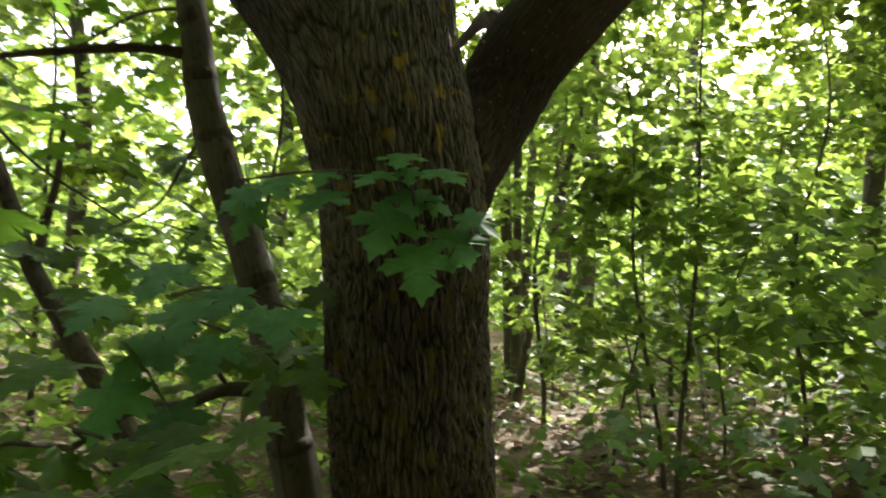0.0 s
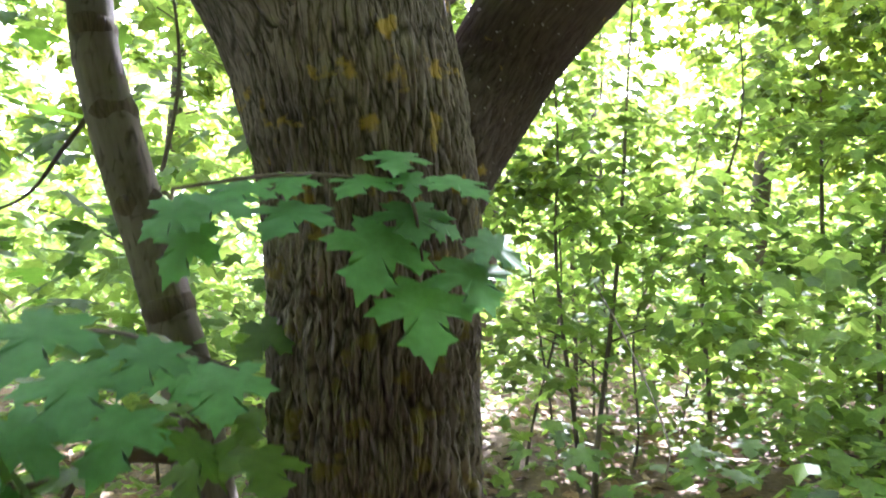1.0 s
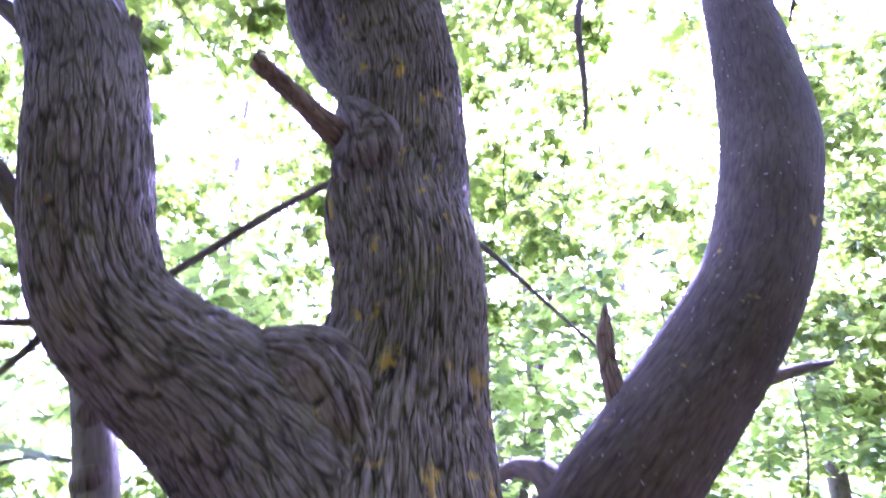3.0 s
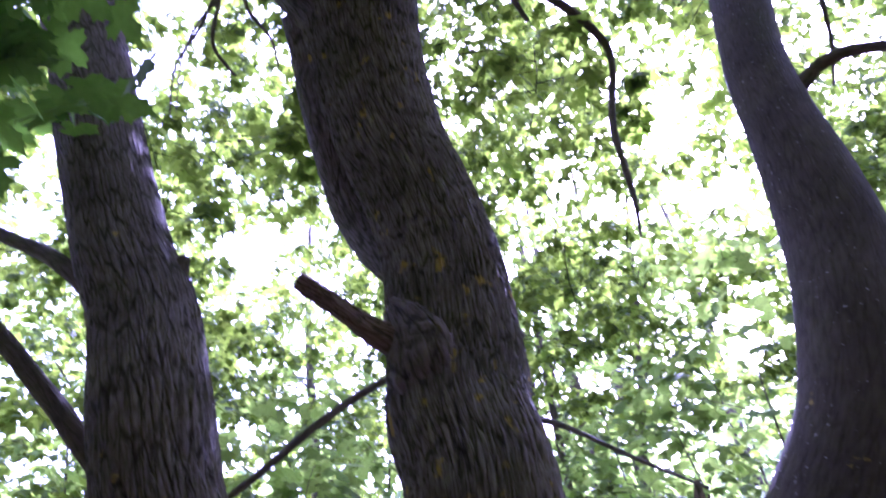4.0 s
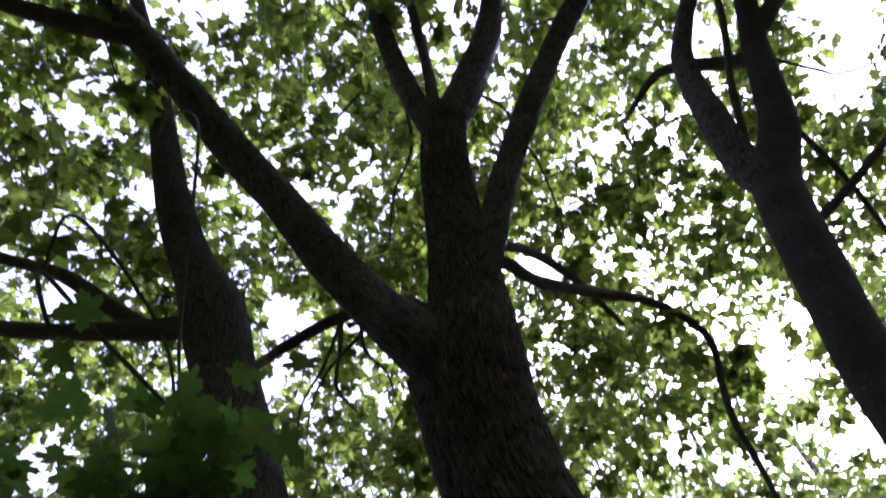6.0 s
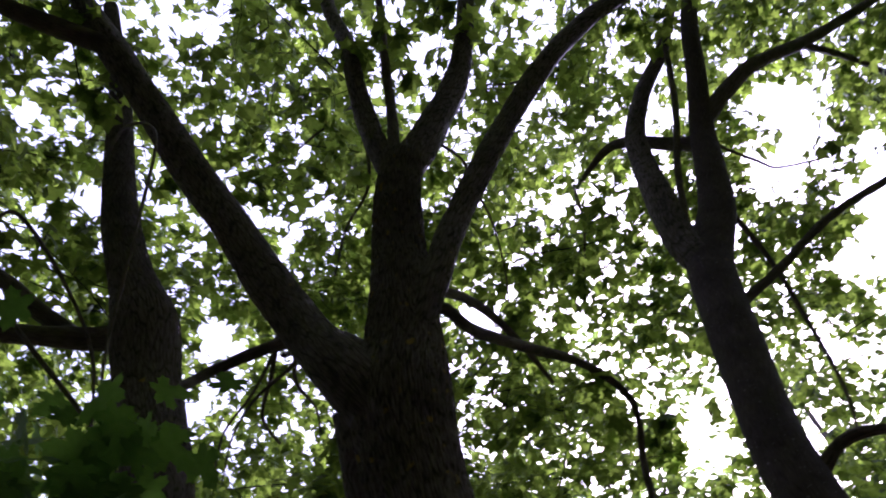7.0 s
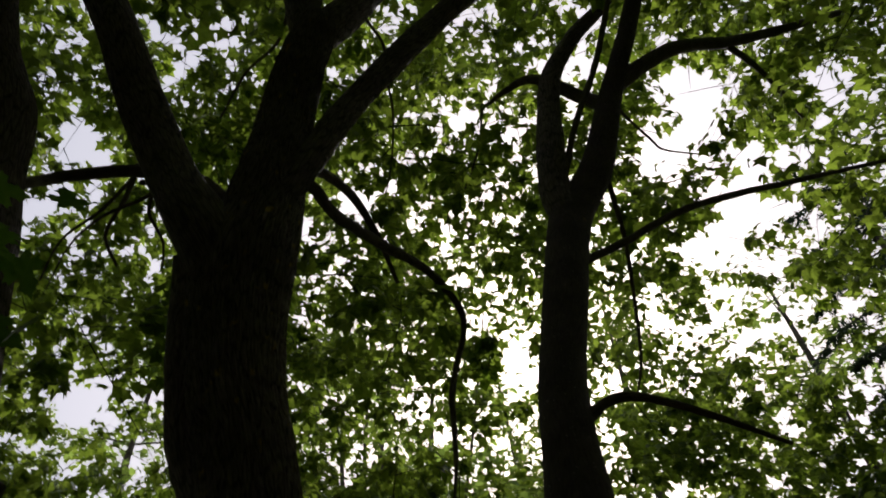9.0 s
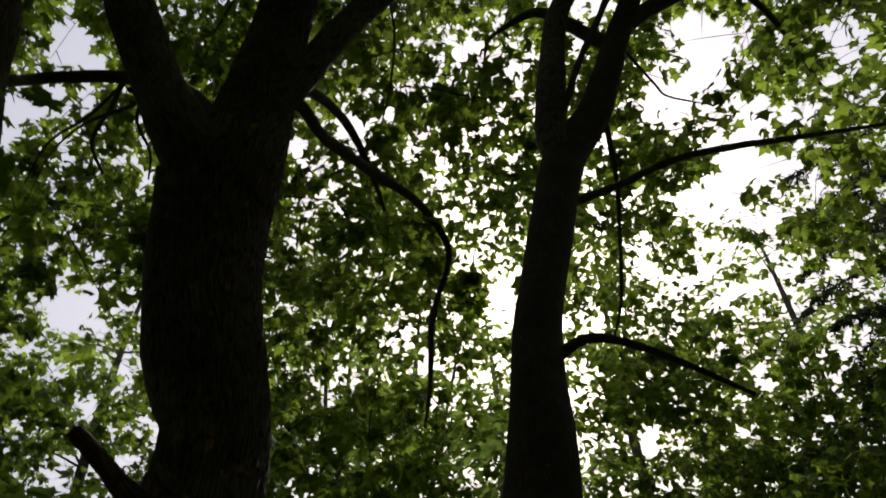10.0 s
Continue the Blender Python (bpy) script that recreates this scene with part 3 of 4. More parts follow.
# thin hanging twigs under the crown
for line in (
        [(-0.46, 1.70, 4.33), (-0.58, 1.73, 4.34), (-0.68, 1.83, 4.34), (-0.85, 1.94, 4.32), (-0.98, 2.09, 4.29), (-1.06, 2.25, 4.20)],
        [(-0.72, 1.86, 4.47), (-0.71, 1.98, 4.60), (-0.73, 2.09, 4.55), (-0.67, 2.21, 4.50), (-0.66, 2.29, 4.41)],
        [(-0.75, 1.84, 4.48), (-0.82, 2.02, 4.53), (-0.89, 2.16, 4.45), (-0.84, 2.28, 4.39)],
        [(-0.79, 1.84, 4.48), (-0.81, 2.06, 4.86), (-0.98, 2.25, 4.73), (-1.15, 2.38, 4.63), (-1.23, 2.53, 4.50)]):
    wood([(*q, 0.012 - 0.002 * k) for k, q in enumerate(line)])
for line in (
        [(0.41, 1.23, 6.30), (0.51, 1.43, 7.06), (0.59, 1.75, 6.94), (0.80, 2.03, 6.80)],
        [(1.00, 1.22, 6.03), (0.87, 1.75, 6.90), (0.59, 1.75, 6.94)],
        [(0.29, 1.35, 5.87), (0.17, 1.92, 6.60), (0.33, 2.10, 6.51), (0.37, 2.24, 6.33), (0.45, 2.46, 6.24), (0.48, 2.76, 6.07), (0.46, 3.01, 5.90)],
        [(1.11, 2.43, 6.42), (1.21, 2.67, 6.84), (1.23, 2.89, 6.69), (1.19, 3.12, 6.55), (1.12, 3.29, 6.40)],
        [(1.74, 1.89, 5.90), (2.02, 2.18, 6.19), (2.27, 2.31, 6.10), (2.41, 2.38, 6.10), (2.68, 2.34, 6.04)],
        [(-0.25, 1.30, 5.81), (-0.41, 1.84, 7.16), (-0.66, 1.97, 7.16), (-1.00, 2.13, 7.11), (-1.40, 2.15, 7.04)],
        [(-0.25, 1.27, 5.89), (-0.32, 2.04, 6.31), (-0.52, 2.27, 6.17), (-0.65, 2.50, 5.97)]):
    wood([(*q, 0.014 * (1 - 0.75 * k / len(line))) for k, q in enumerate(line)])


def build_maple():
    tree = thing("maple_tree", (-0.06, 1.62, 0), "old maple with furrowed grey bark forking into three stems", "tree")
    t, a, c = spline(TRUNK, 0.05), spline(LEFT, 0.05), spline(RIGHT, 0.05)
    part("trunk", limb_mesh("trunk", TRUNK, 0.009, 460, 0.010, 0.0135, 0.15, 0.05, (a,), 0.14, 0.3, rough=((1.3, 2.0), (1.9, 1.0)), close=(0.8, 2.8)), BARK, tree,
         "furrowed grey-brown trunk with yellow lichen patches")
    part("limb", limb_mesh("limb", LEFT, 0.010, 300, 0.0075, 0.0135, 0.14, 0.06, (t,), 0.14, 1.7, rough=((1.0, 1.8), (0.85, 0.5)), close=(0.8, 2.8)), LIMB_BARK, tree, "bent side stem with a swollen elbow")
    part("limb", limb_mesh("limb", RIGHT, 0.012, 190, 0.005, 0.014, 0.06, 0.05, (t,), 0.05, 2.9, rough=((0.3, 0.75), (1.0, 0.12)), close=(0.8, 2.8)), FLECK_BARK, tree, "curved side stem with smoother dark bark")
    for k, (pts, kind) in enumerate(BRANCHES):
        part("branch", limb_mesh("branch", pts, 0.03, 32 if kind else 14, 0.004 if kind else 0.0, 0.02, 0.08, 0.12, (), 0.1, 0.37 * k),
             LIMB_BARK if kind else DARK_BARK, tree)
    part("broken_branch", limb_mesh("broken_branch", [(-0.111, 1.632, 2.716, 0.049), (-0.207, 1.593, 2.734, 0.035), (-0.268, 1.560, 2.758, 0.026), (-0.325, 1.538, 2.810, 0.022),
                                                      (-0.400, 1.510, 2.871, 0.019)], 0.01, 24, 0.003, 0.012, 0.05, 0.25, (), 0.1, 4.0), DEAD_WOOD, tree, "broken dead stub of a branch")
    part("broken_branch", limb_mesh("broken_branch", [(0.31, 1.66, 2.15, 0.03), (0.276, 1.65, 2.216, 0.024), (0.267, 1.65, 2.26, 0.019), (0.268, 1.66, 2.332, 0.018),
                                                      (0.284, 1.67, 2.41, 0.006)], 0.01, 20, 0.003, 0.012, 0.05, 0.3, (), 0.1, 5.0), DEAD_WOOD, tree, "upright splintered reddish stub")
    part("bark_collar", limb_mesh("bark_collar", [(-0.38, 1.555, 2.245, 0.03), (-0.325, 1.535, 2.262, 0.055), (-0.27, 1.52, 2.245, 0.066), (-0.225, 1.505, 2.19, 0.066), (-0.195, 1.498, 2.11, 0.052),
                                                  (-0.18, 1.50, 2.03, 0.03)], 0.004, 120, 0.010, 0.017, 0.11, 0.45, (t, a), 0.05, 3.3), CALLUS, tree, "wrinkled callus in the fork")
    part("bark_collar", limb_mesh("bark_collar", [(-0.225, 1.61, 2.83, 0.02), (-0.195, 1.60, 2.78, 0.05), (-0.165, 1.595, 2.715, 0.072), (-0.15, 1.585, 2.64, 0.062), (-0.14, 1.585, 2.56, 0.03)],
                                  0.004, 120, 0.009, 0.015, 0.10, 0.4, (t,), 0.05, 8.1), CALLUS, tree, "wrinkled callus under the broken stub")
    part("spur", limb_mesh("spur", [(-0.717, 1.536, 2.895, 0.039), (-0.667, 1.539, 2.942, 0.027), (-0.642, 1.522, 2.980, 0.012)], 0.01, 20, 0.002, 0.012, 0.05, 0.2), DARK_BARK, tree)
    return tree


MAPLE = build_maple()


# ---- the young grey tree and the leaning dark stem beside the maple ----
def build_young():
    tree = thing("young_tree", (-0.30, 1.74, 0), "slender young tree with smooth grey bark", "tree")
    stem = [(-0.28, 1.74, -0.1, 0.075), (-0.31, 1.735, 0.45, 0.064), (-0.36, 1.73, 0.905, 0.058), (-0.395, 1.72, 1.073, 0.055), (-0.435, 1.72, 1.287, 0.050),
            (-0.497, 1.72, 1.51, 0.047), (-0.565, 1.72, 1.72, 0.045), (-0.62, 1.725, 1.92, 0.042), (-0.655, 1.74, 2.12, 0.039), (-0.70, 1.73, 2.33, 0.034), (-0.760, 1.710, 2.460, 0.028)]
    part("trunk", limb_mesh("trunk", stem, 0.015, 40, 0.0008, 0.02, 0.03, 0.12, (), 0.1, 6.1), SMOOTH_BARK, tree)
    rings = spline(stem, 0.02)
    for z, deep in ((1.02, 1.07), (1.22, 1.09), (1.42, 1.06), (1.63, 1.08), (1.80, 1.06), (1.96, 1.09), (2.12, 1.07), (2.24, 1.06)):
        k = int(np.argmin(np.abs(rings[:, 2] - z)))
        (x0, y0, z0, r0), (x1, y1, z1, r1) = rings[k], rings[k + 1]
        part("scar_ring", limb_mesh("scar_ring", [(2 * x0 - x1, 2 * y0 - y1, 2 * z0 - z1, r0 * 0.97), (x0, y0, z0, r0 * deep), (x1, y1, z1, r1 * 0.97)], 0.004, 32, 0.0, 0.02, 0.03, 0.12, (), 0.1, z),
             DARK_BARK, tree, "dark scar ring round the stem")
    for k, pts in enumerate([
            [(-0.69, 1.73, 2.31, 0.030), (-0.792, 1.701, 2.513, 0.028), (-0.875, 1.669, 2.650, 0.025), (-0.987, 1.652, 2.799, 0.022), (-1.196, 1.634, 3.044, 0.019), (-1.459, 1.547, 3.323, 0.012)],
            [(-0.64, 1.725, 2.02, 0.018), (-0.75, 1.715, 2.035, 0.014), (-0.846, 1.70, 2.031, 0.013), (-0.962, 1.65, 2.007, 0.011), (-1.15, 1.6, 1.97, 0.007)],
            [(-0.41, 1.72, 1.15, 0.022), (-0.524, 1.65, 1.169, 0.017), (-0.614, 1.60, 1.137, 0.015), (-0.698, 1.55, 1.14, 0.012), (-0.80, 1.48, 1.07, 0.008)],
            [(-0.42, 1.71, 1.14, 0.006), (-0.40, 1.66, 1.05, 0.005), (-0.36, 1.6, 0.9, 0.004)],
            [(-0.58, 1.56, 1.15, 0.008), (-0.62, 1.55, 1.05, 0.006), (-0.66, 1.54, 0.95, 0.004)]]):
        part("branch", limb_mesh("branch", pts, 0.02, 12, 0.0, 0.02, 0.08, 0.15, (), 0.1, 0.5 * k), DARK_BARK, tree)
    other = thing("leaning_tree", (-0.6, 2.3, 0), "thin dark tree leaning away from the maple", "tree")
    part("trunk", limb_mesh("trunk", [(-0.6, 2.3, -0.1, 0.06), (-0.78, 2.3, 0.35, 0.052), (-0.958, 2.30, 0.707, 0.045), (-1.118, 2.30, 1.007, 0.041), (-1.258, 2.30, 1.235, 0.037),
                                      (-1.40, 2.30, 1.466, 0.032), (-1.485, 2.30, 1.679, 0.029), (-1.592, 2.30, 1.973, 0.025), (-1.800, 2.299, 2.508, 0.016)], 0.02, 20, 0.002, 0.02, 0.08, 0.1),
         DARK_BARK, other)
    part("branch", limb_mesh("branch", [(-1.40, 2.30, 1.47, 0.02), (-1.36, 2.28, 1.6, 0.016), (-1.30, 2.25, 1.78, 0.012), (-1.26, 2.22, 2.0, 0.007)], 0.02, 12), DARK_BARK, other)


build_young()

# ---- leafy shoots close to the camera ----
FINE_LEAF, DIM_LEAF = (grid_mesh("leaf", *leaf_shape(LEAF_FINE, 0.22, 0.10, True), smooth=True) for _ in range(2))


def shoot(name, twigs, leaves, label, material=None):
    """A leafy shoot: thin twigs, and single leaves given as middle, length, tilt towards the viewer and lean in degrees."""
    ob = thing(name, twigs[0][0][:3], label, "leafy shoot", "leafy shoots of the maple")
    for pts in twigs:
        part("twig", limb_mesh("twig", pts, 0.01, 8, lumps=0.1), DARK_BARK, ob)
    for x, y, z, width, tilt, lean, turn in leaves:
        leaf = part("leaf", DIM_LEAF if material else FINE_LEAF, material or SPRIG_LEAF, ob)
        size = width / 1.14
        # the leaf hangs with its tip down and swings towards the viewer by its tilt
        rot = Euler((0, 0, radians(turn))).to_matrix().to_4x4() @ Euler((radians(-90 + tilt), 0, 0)).to_matrix().to_4x4() @ Euler((0, 0, radians(lean))).to_matrix().to_4x4()
        flip = Euler((0, math.pi, 0)).to_matrix().to_4x4()
        leaf.matrix_world = Matrix.Translation((x, y, z)) @ rot @ Matrix.Translation((0, -0.42 * size, 0)) @ Matrix.Scale(size, 4) @ flip
    return ob


shoot("maple_shoot", [[(-0.06, 1.45, 1.63, 0.005), (-0.055, 1.36, 1.63, 0.004), (-0.05, 1.28, 1.60, 0.003), (-0.04, 1.26, 1.53, 0.002)],
                      [(-0.055, 1.38, 1.632, 0.004), (-0.15, 1.30, 1.645, 0.003), (-0.24, 1.2, 1.63, 0.003), (-0.33, 1.1, 1.60, 0.002)]],
      [(-0.103, 1.27, 1.538, 0.148, -42, 18, 0), (-0.036, 1.25, 1.458, 0.142, -38, -4, 0), (0.038, 1.28, 1.505, 0.118, -48, -14, 8), (-0.053, 1.28, 1.59, 0.112, -58, -4, 0),
       (-0.128, 1.28, 1.636, 0.100, -68, 25, -8), (-0.077, 1.30, 1.674, 0.098, -66, 5, 0), (0.014, 1.27, 1.638, 0.105, -68, -30, 8), (-0.057, 1.27, 1.636, 0.055, -40, 0, 0),
       (-0.216, 1.20, 1.583, 0.112, -64, 20, -6), (-0.217, 1.22, 1.626, 0.075, -62, 0, 0), (0.075, 1.30, 1.55, 0.095, -50, -40, 14), (-0.319, 1.10, 1.537, 0.085, -20, 20, -20),
       (-0.295, 1.12, 1.587, 0.100, -62, 30, -8), (-0.27, 1.15, 1.607, 0.085, -66, 20, 0), (-0.332, 1.10, 1.572, 0.075, -45, 35, -10), (0.0, 1.31, 1.58, 0.06, -30, -60, 30)],
      "fresh green maple leaves on a thin shoot before the trunk")
shoot("maple_shoot", [[(-0.60, 1.5, 1.40, 0.005), (-0.48, 1.38, 1.42, 0.004), (-0.38, 1.30, 1.41, 0.003), (-0.28, 1.28, 1.38, 0.002)]],
      [(-0.303, 1.30, 1.35, 0.130, -58, 0, 0), (-0.379, 1.20, 1.402, 0.10, -55, 20, 0), (-0.461, 1.10, 1.44, 0.12, -60, 10, 0), (-0.457, 1.20, 1.369, 0.133, -60, -10, 0),
       (-0.426, 1.25, 1.297, 0.13, -55, 10, 0), (-0.53, 1.2, 1.30, 0.13, -50, 30, 0), (-0.36, 1.32, 1.36, 0.10, -60, -30, 0), (-0.56, 1.15, 1.22, 0.14, -45, 10, 0),
       (-0.48, 1.22, 1.17, 0.13, -50, -20, 0), (-0.62, 1.2, 1.38, 0.12, -60, 20, 0)],
      "green maple leaves low beside the young tree")


def hanging_leaves(middle, spread, count, size, seed):
    r = random.Random(seed)
    out = []
    for _ in range(count):
        x, y, z = (m + r.gauss(0, 0.5) * k for m, k in zip(middle, spread))
        out.append((x, y, z, r.uniform(*size), -r.uniform(20, 95), r.uniform(-40, 40), r.uniform(-180, 180)))
    return out


def level_leaves(middle, spread, count, size, seed):
    """Leaves of a flat spray: nearly level blades with the tips hanging a little, turned all ways."""
    r = random.Random(seed)
    out = []
    for _ in range(count):
        x, y, z = (m + r.uniform(-1, 1) * k for m, k in zip(middle, spread))
        out.append((x, y, z, r.uniform(*size), -r.gauss(68, 13), r.uniform(-30, 30), r.gauss(0, 70)))
    return out


shoot("maple_shoot", [[(-1.906, 1.531, 4.602, 0.011), (-1.709, 1.261, 4.434, 0.009), (-1.472, 1.056, 4.189, 0.008), (-1.200, 1.131, 3.828, 0.007), (-0.975, 1.190, 3.539, 0.006), (-0.791, 1.136, 3.261, 0.003)],
                      [(-1.481, 1.062, 4.200, 0.006), (-1.315, 0.914, 4.226, 0.006), (-1.133, 0.936, 4.005, 0.006), (-0.984, 1.105, 3.724, 0.005), (-0.889, 1.139, 3.372, 0.003)],
                      [(-1.489, 1.242, 5.461, 0.008), (-1.223, 1.014, 5.145, 0.007), (-0.973, 0.927, 4.731, 0.006), (-0.938, 1.019, 4.150, 0.006), (-0.949, 1.125, 3.732, 0.005), (-0.862, 1.116, 3.350, 0.003)]],
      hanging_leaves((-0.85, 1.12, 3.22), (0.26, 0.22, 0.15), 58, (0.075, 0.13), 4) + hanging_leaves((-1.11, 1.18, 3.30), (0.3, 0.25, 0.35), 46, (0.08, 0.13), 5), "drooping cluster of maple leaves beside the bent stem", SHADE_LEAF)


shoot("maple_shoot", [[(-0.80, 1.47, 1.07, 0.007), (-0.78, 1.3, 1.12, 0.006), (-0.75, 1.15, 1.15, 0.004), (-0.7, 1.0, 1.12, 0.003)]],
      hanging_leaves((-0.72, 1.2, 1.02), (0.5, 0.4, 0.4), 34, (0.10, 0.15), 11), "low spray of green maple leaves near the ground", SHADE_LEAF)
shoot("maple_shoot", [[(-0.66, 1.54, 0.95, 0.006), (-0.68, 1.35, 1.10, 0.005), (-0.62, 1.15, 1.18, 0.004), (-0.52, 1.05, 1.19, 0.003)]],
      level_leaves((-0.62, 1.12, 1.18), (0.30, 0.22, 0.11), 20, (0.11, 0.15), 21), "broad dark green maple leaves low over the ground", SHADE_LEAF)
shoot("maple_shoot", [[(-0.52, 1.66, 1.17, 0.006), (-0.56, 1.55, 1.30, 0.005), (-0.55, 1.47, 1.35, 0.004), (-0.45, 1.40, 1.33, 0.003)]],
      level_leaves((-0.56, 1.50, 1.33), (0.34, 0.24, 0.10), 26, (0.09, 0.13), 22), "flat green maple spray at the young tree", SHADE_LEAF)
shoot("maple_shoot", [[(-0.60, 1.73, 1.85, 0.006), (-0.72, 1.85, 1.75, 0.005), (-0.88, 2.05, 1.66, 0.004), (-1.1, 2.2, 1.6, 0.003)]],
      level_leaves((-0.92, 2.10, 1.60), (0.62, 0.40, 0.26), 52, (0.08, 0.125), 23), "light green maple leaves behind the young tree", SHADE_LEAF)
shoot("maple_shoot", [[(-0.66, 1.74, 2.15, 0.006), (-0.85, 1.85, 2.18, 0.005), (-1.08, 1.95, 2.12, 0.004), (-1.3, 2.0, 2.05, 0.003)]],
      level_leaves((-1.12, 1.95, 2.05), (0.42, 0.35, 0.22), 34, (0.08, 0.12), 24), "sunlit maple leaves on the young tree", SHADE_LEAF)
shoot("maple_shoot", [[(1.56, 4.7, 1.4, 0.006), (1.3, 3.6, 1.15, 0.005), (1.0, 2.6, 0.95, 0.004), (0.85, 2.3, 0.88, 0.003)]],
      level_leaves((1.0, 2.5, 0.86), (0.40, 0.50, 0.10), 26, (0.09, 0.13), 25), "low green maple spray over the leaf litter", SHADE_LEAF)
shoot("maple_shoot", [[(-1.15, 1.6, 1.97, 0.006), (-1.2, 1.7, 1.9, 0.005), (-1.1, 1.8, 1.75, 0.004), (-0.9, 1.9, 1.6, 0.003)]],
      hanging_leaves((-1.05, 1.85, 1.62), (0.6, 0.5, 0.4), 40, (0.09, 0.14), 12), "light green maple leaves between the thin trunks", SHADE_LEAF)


# ---- crowns and understory ----
# close to the camera's own place; the leaf gaps are aimed from here
VIEWPOINT = np.array([-0.05, 0.2, 2.0])


def toward(p):
    d = p - VIEWPOINT
    return d / np.linalg.norm(d, axis=1)[:, None]


def clumps(p, cell):
    """A slow noise in space, by which leaves gather in tufts with gaps between them."""
    q = p / cell
    return perlin(q[:, 0], q[:, 1] + 40, 97) + perlin(q[:, 1] + 17, q[:, 2] + 140, 97) + perlin(q[:, 2] + 31, q[:, 0] + 240, 97)


def thin_out(u, rnd, spots):
    """Which of the directions u stay, with fewer of them round the given sky gaps in the camera's view."""
    ok = np.ones(len(u), bool)
    for way, width, left in spots:
        w = np.array(way) / np.linalg.norm(way)
        near = np.exp(-(np.arccos(np.clip(u @ w, -1, 1)) / width) ** 2)
        ok &= rnd < 1 - near * (1 - left)
    return ok


# gap directions taken from pixel positions to fit the camera's view: way, width, share left
LOW_GAPS = (((-0.47, 0.86, 0.18), 0.12, 0.25), ((-0.3, 0.93, 0.17), 0.11, 0.4), ((-0.55, 0.82, 0.0), 0.12, 0.4))
EAST_GAPS = (((0.56, 0.45, 0.69), 0.105, 0.1), ((0.48, 0.37, 0.79), 0.050, 0.15), ((0.34, 0.65, 0.68), 0.049, 0.15), ((0.60, 0.30, 0.74), 0.047, 0.3),
             ((0.51, 0.60, 0.62), 0.034, 0.3), ((0.59, 0.54, 0.60), 0.040, 0.3), ((0.52, 0.42, 0.74), 0.034, 0.2),
             ((0.43, 0.70, 0.57), 0.023, 0.3), ((0.59, 0.28, 0.76), 0.027, 0.3), ((0.68, 0.53, 0.51), 0.085, 0.25))
NORTH_GAPS = (((0.26, 0.54, 0.80), 0.038, 0.5), ((0.19, 0.78, 0.60), 0.036, 0.2), ((0.29, 0.28, 0.92), 0.034, 0.25),
              ((0.30, 0.79, 0.53), 0.034, 0.2), ((0.31, 0.71, 0.64), 0.073, 0.15), ((0.38, 0.77, 0.51), 0.047, 0.2), ((0.32, 0.84, 0.43), 0.040, 0.3),
              ((0.37, 0.86, 0.35), 0.060, 0.25), ((0.35, 0.77, 0.53), 0.087, 0.15), ((0.19, 0.79, 0.58), 0.040, 0.2))
WEST_GAPS = (((-0.12, 0.42, 0.90), 0.041, 0.2), ((-0.30, 0.54, 0.79), 0.041, 0.1), ((-0.33, 0.47, 0.82), 0.037, 0.2), ((-0.19, 0.84, 0.51), 0.048, 0.15),
             ((0.06, 0.81, 0.58), 0.028, 0.3), ((-0.18, 0.62, 0.76), 0.032, 0.2), ((-0.48, 0.64, 0.60), 0.044, 0.2), ((-0.58, 0.71, 0.41), 0.044, 0.3),
             ((-0.21, 0.90, 0.38), 0.048, 0.2), ((-0.43, 0.76, 0.49), 0.048, 0.3), ((-0.25, 0.77, 0.58), 0.043, 0.3))
GAPS = EAST_GAPS + NORTH_GAPS + WEST_GAPS


def crown_keep(p):
    """The maple's own crown: a thin dome of tufts overhead."""
    d = p - VIEWPOINT
    dist = np.linalg.norm(d, axis=1)
    u = d / dist[:, None]
    hr = np.hypot(p[:, 0], p[:, 1] - 1.4)
    dome = 7.6 - 0.035 * hr ** 2
    return (dist > 3.6) & (hr < 8) & (np.abs(p[:, 2] - dome) < 1.3) & (u[:, 1] > -0.35) & (clumps(p, 0.9) > -0.15)


def wall_keep(p):
    """Crowns of the trees around."""
    d = p - VIEWPOINT
    u = d / np.linalg.norm(d, axis=1)[:, None]
    hr = np.hypot(p[:, 0], p[:, 1])
    return (hr > 6.0) & (hr < 12) & (u[:, 1] > -0.2) & (clumps(p, 1.2) > -0.15)


def back_keep(p):
    d = p - VIEWPOINT
    dist = np.linalg.norm(d, axis=1)
    return (dist > 5) & (d[:, 1] / dist <= -0.15) & (clumps(p, 1.6) > -0.25)


def twigs_mesh(name, lines, sides=5):
    """Many thin twigs in one mesh."""
    verts, faces, at = [], [], 0
    ang = np.arange(sides) / sides * 2 * np.pi
    for pts in lines:
        q = np.array(pts)
        t = np.gradient(q[:, :3], axis=0)
        t /= np.linalg.norm(t, axis=1)[:, None]
        a = np.cross(t, (0.3, 0.9, 0.31))
        a /= np.linalg.norm(a, axis=1)[:, None]
        b = np.cross(t, a)
        ring = q[:, None, :3] + q[:, None, 3:4] * (np.cos(ang)[None, :, None] * a[:, None] + np.sin(ang)[None, :, None] * b[:, None])
        verts.append(ring.reshape(-1, 3))
        k, j = np.meshgrid(np.arange(len(q) - 1), np.arange(sides), indexing="ij")
        faces.append(at + np.stack([k * sides + j, k * sides + (j + 1) % sides, (k + 1) * sides + (j + 1) % sides, (k + 1) * sides + j], -1).reshape(-1, 4))
        at += ring.shape[0] * sides
    f = np.vstack(faces)
    v = np.vstack(verts)
    return grid_mesh(name, v, f, np.zeros((f.size, 2)) + np.repeat(RNG.uniform(0, 5, (len(f), 2)), 4, axis=0))


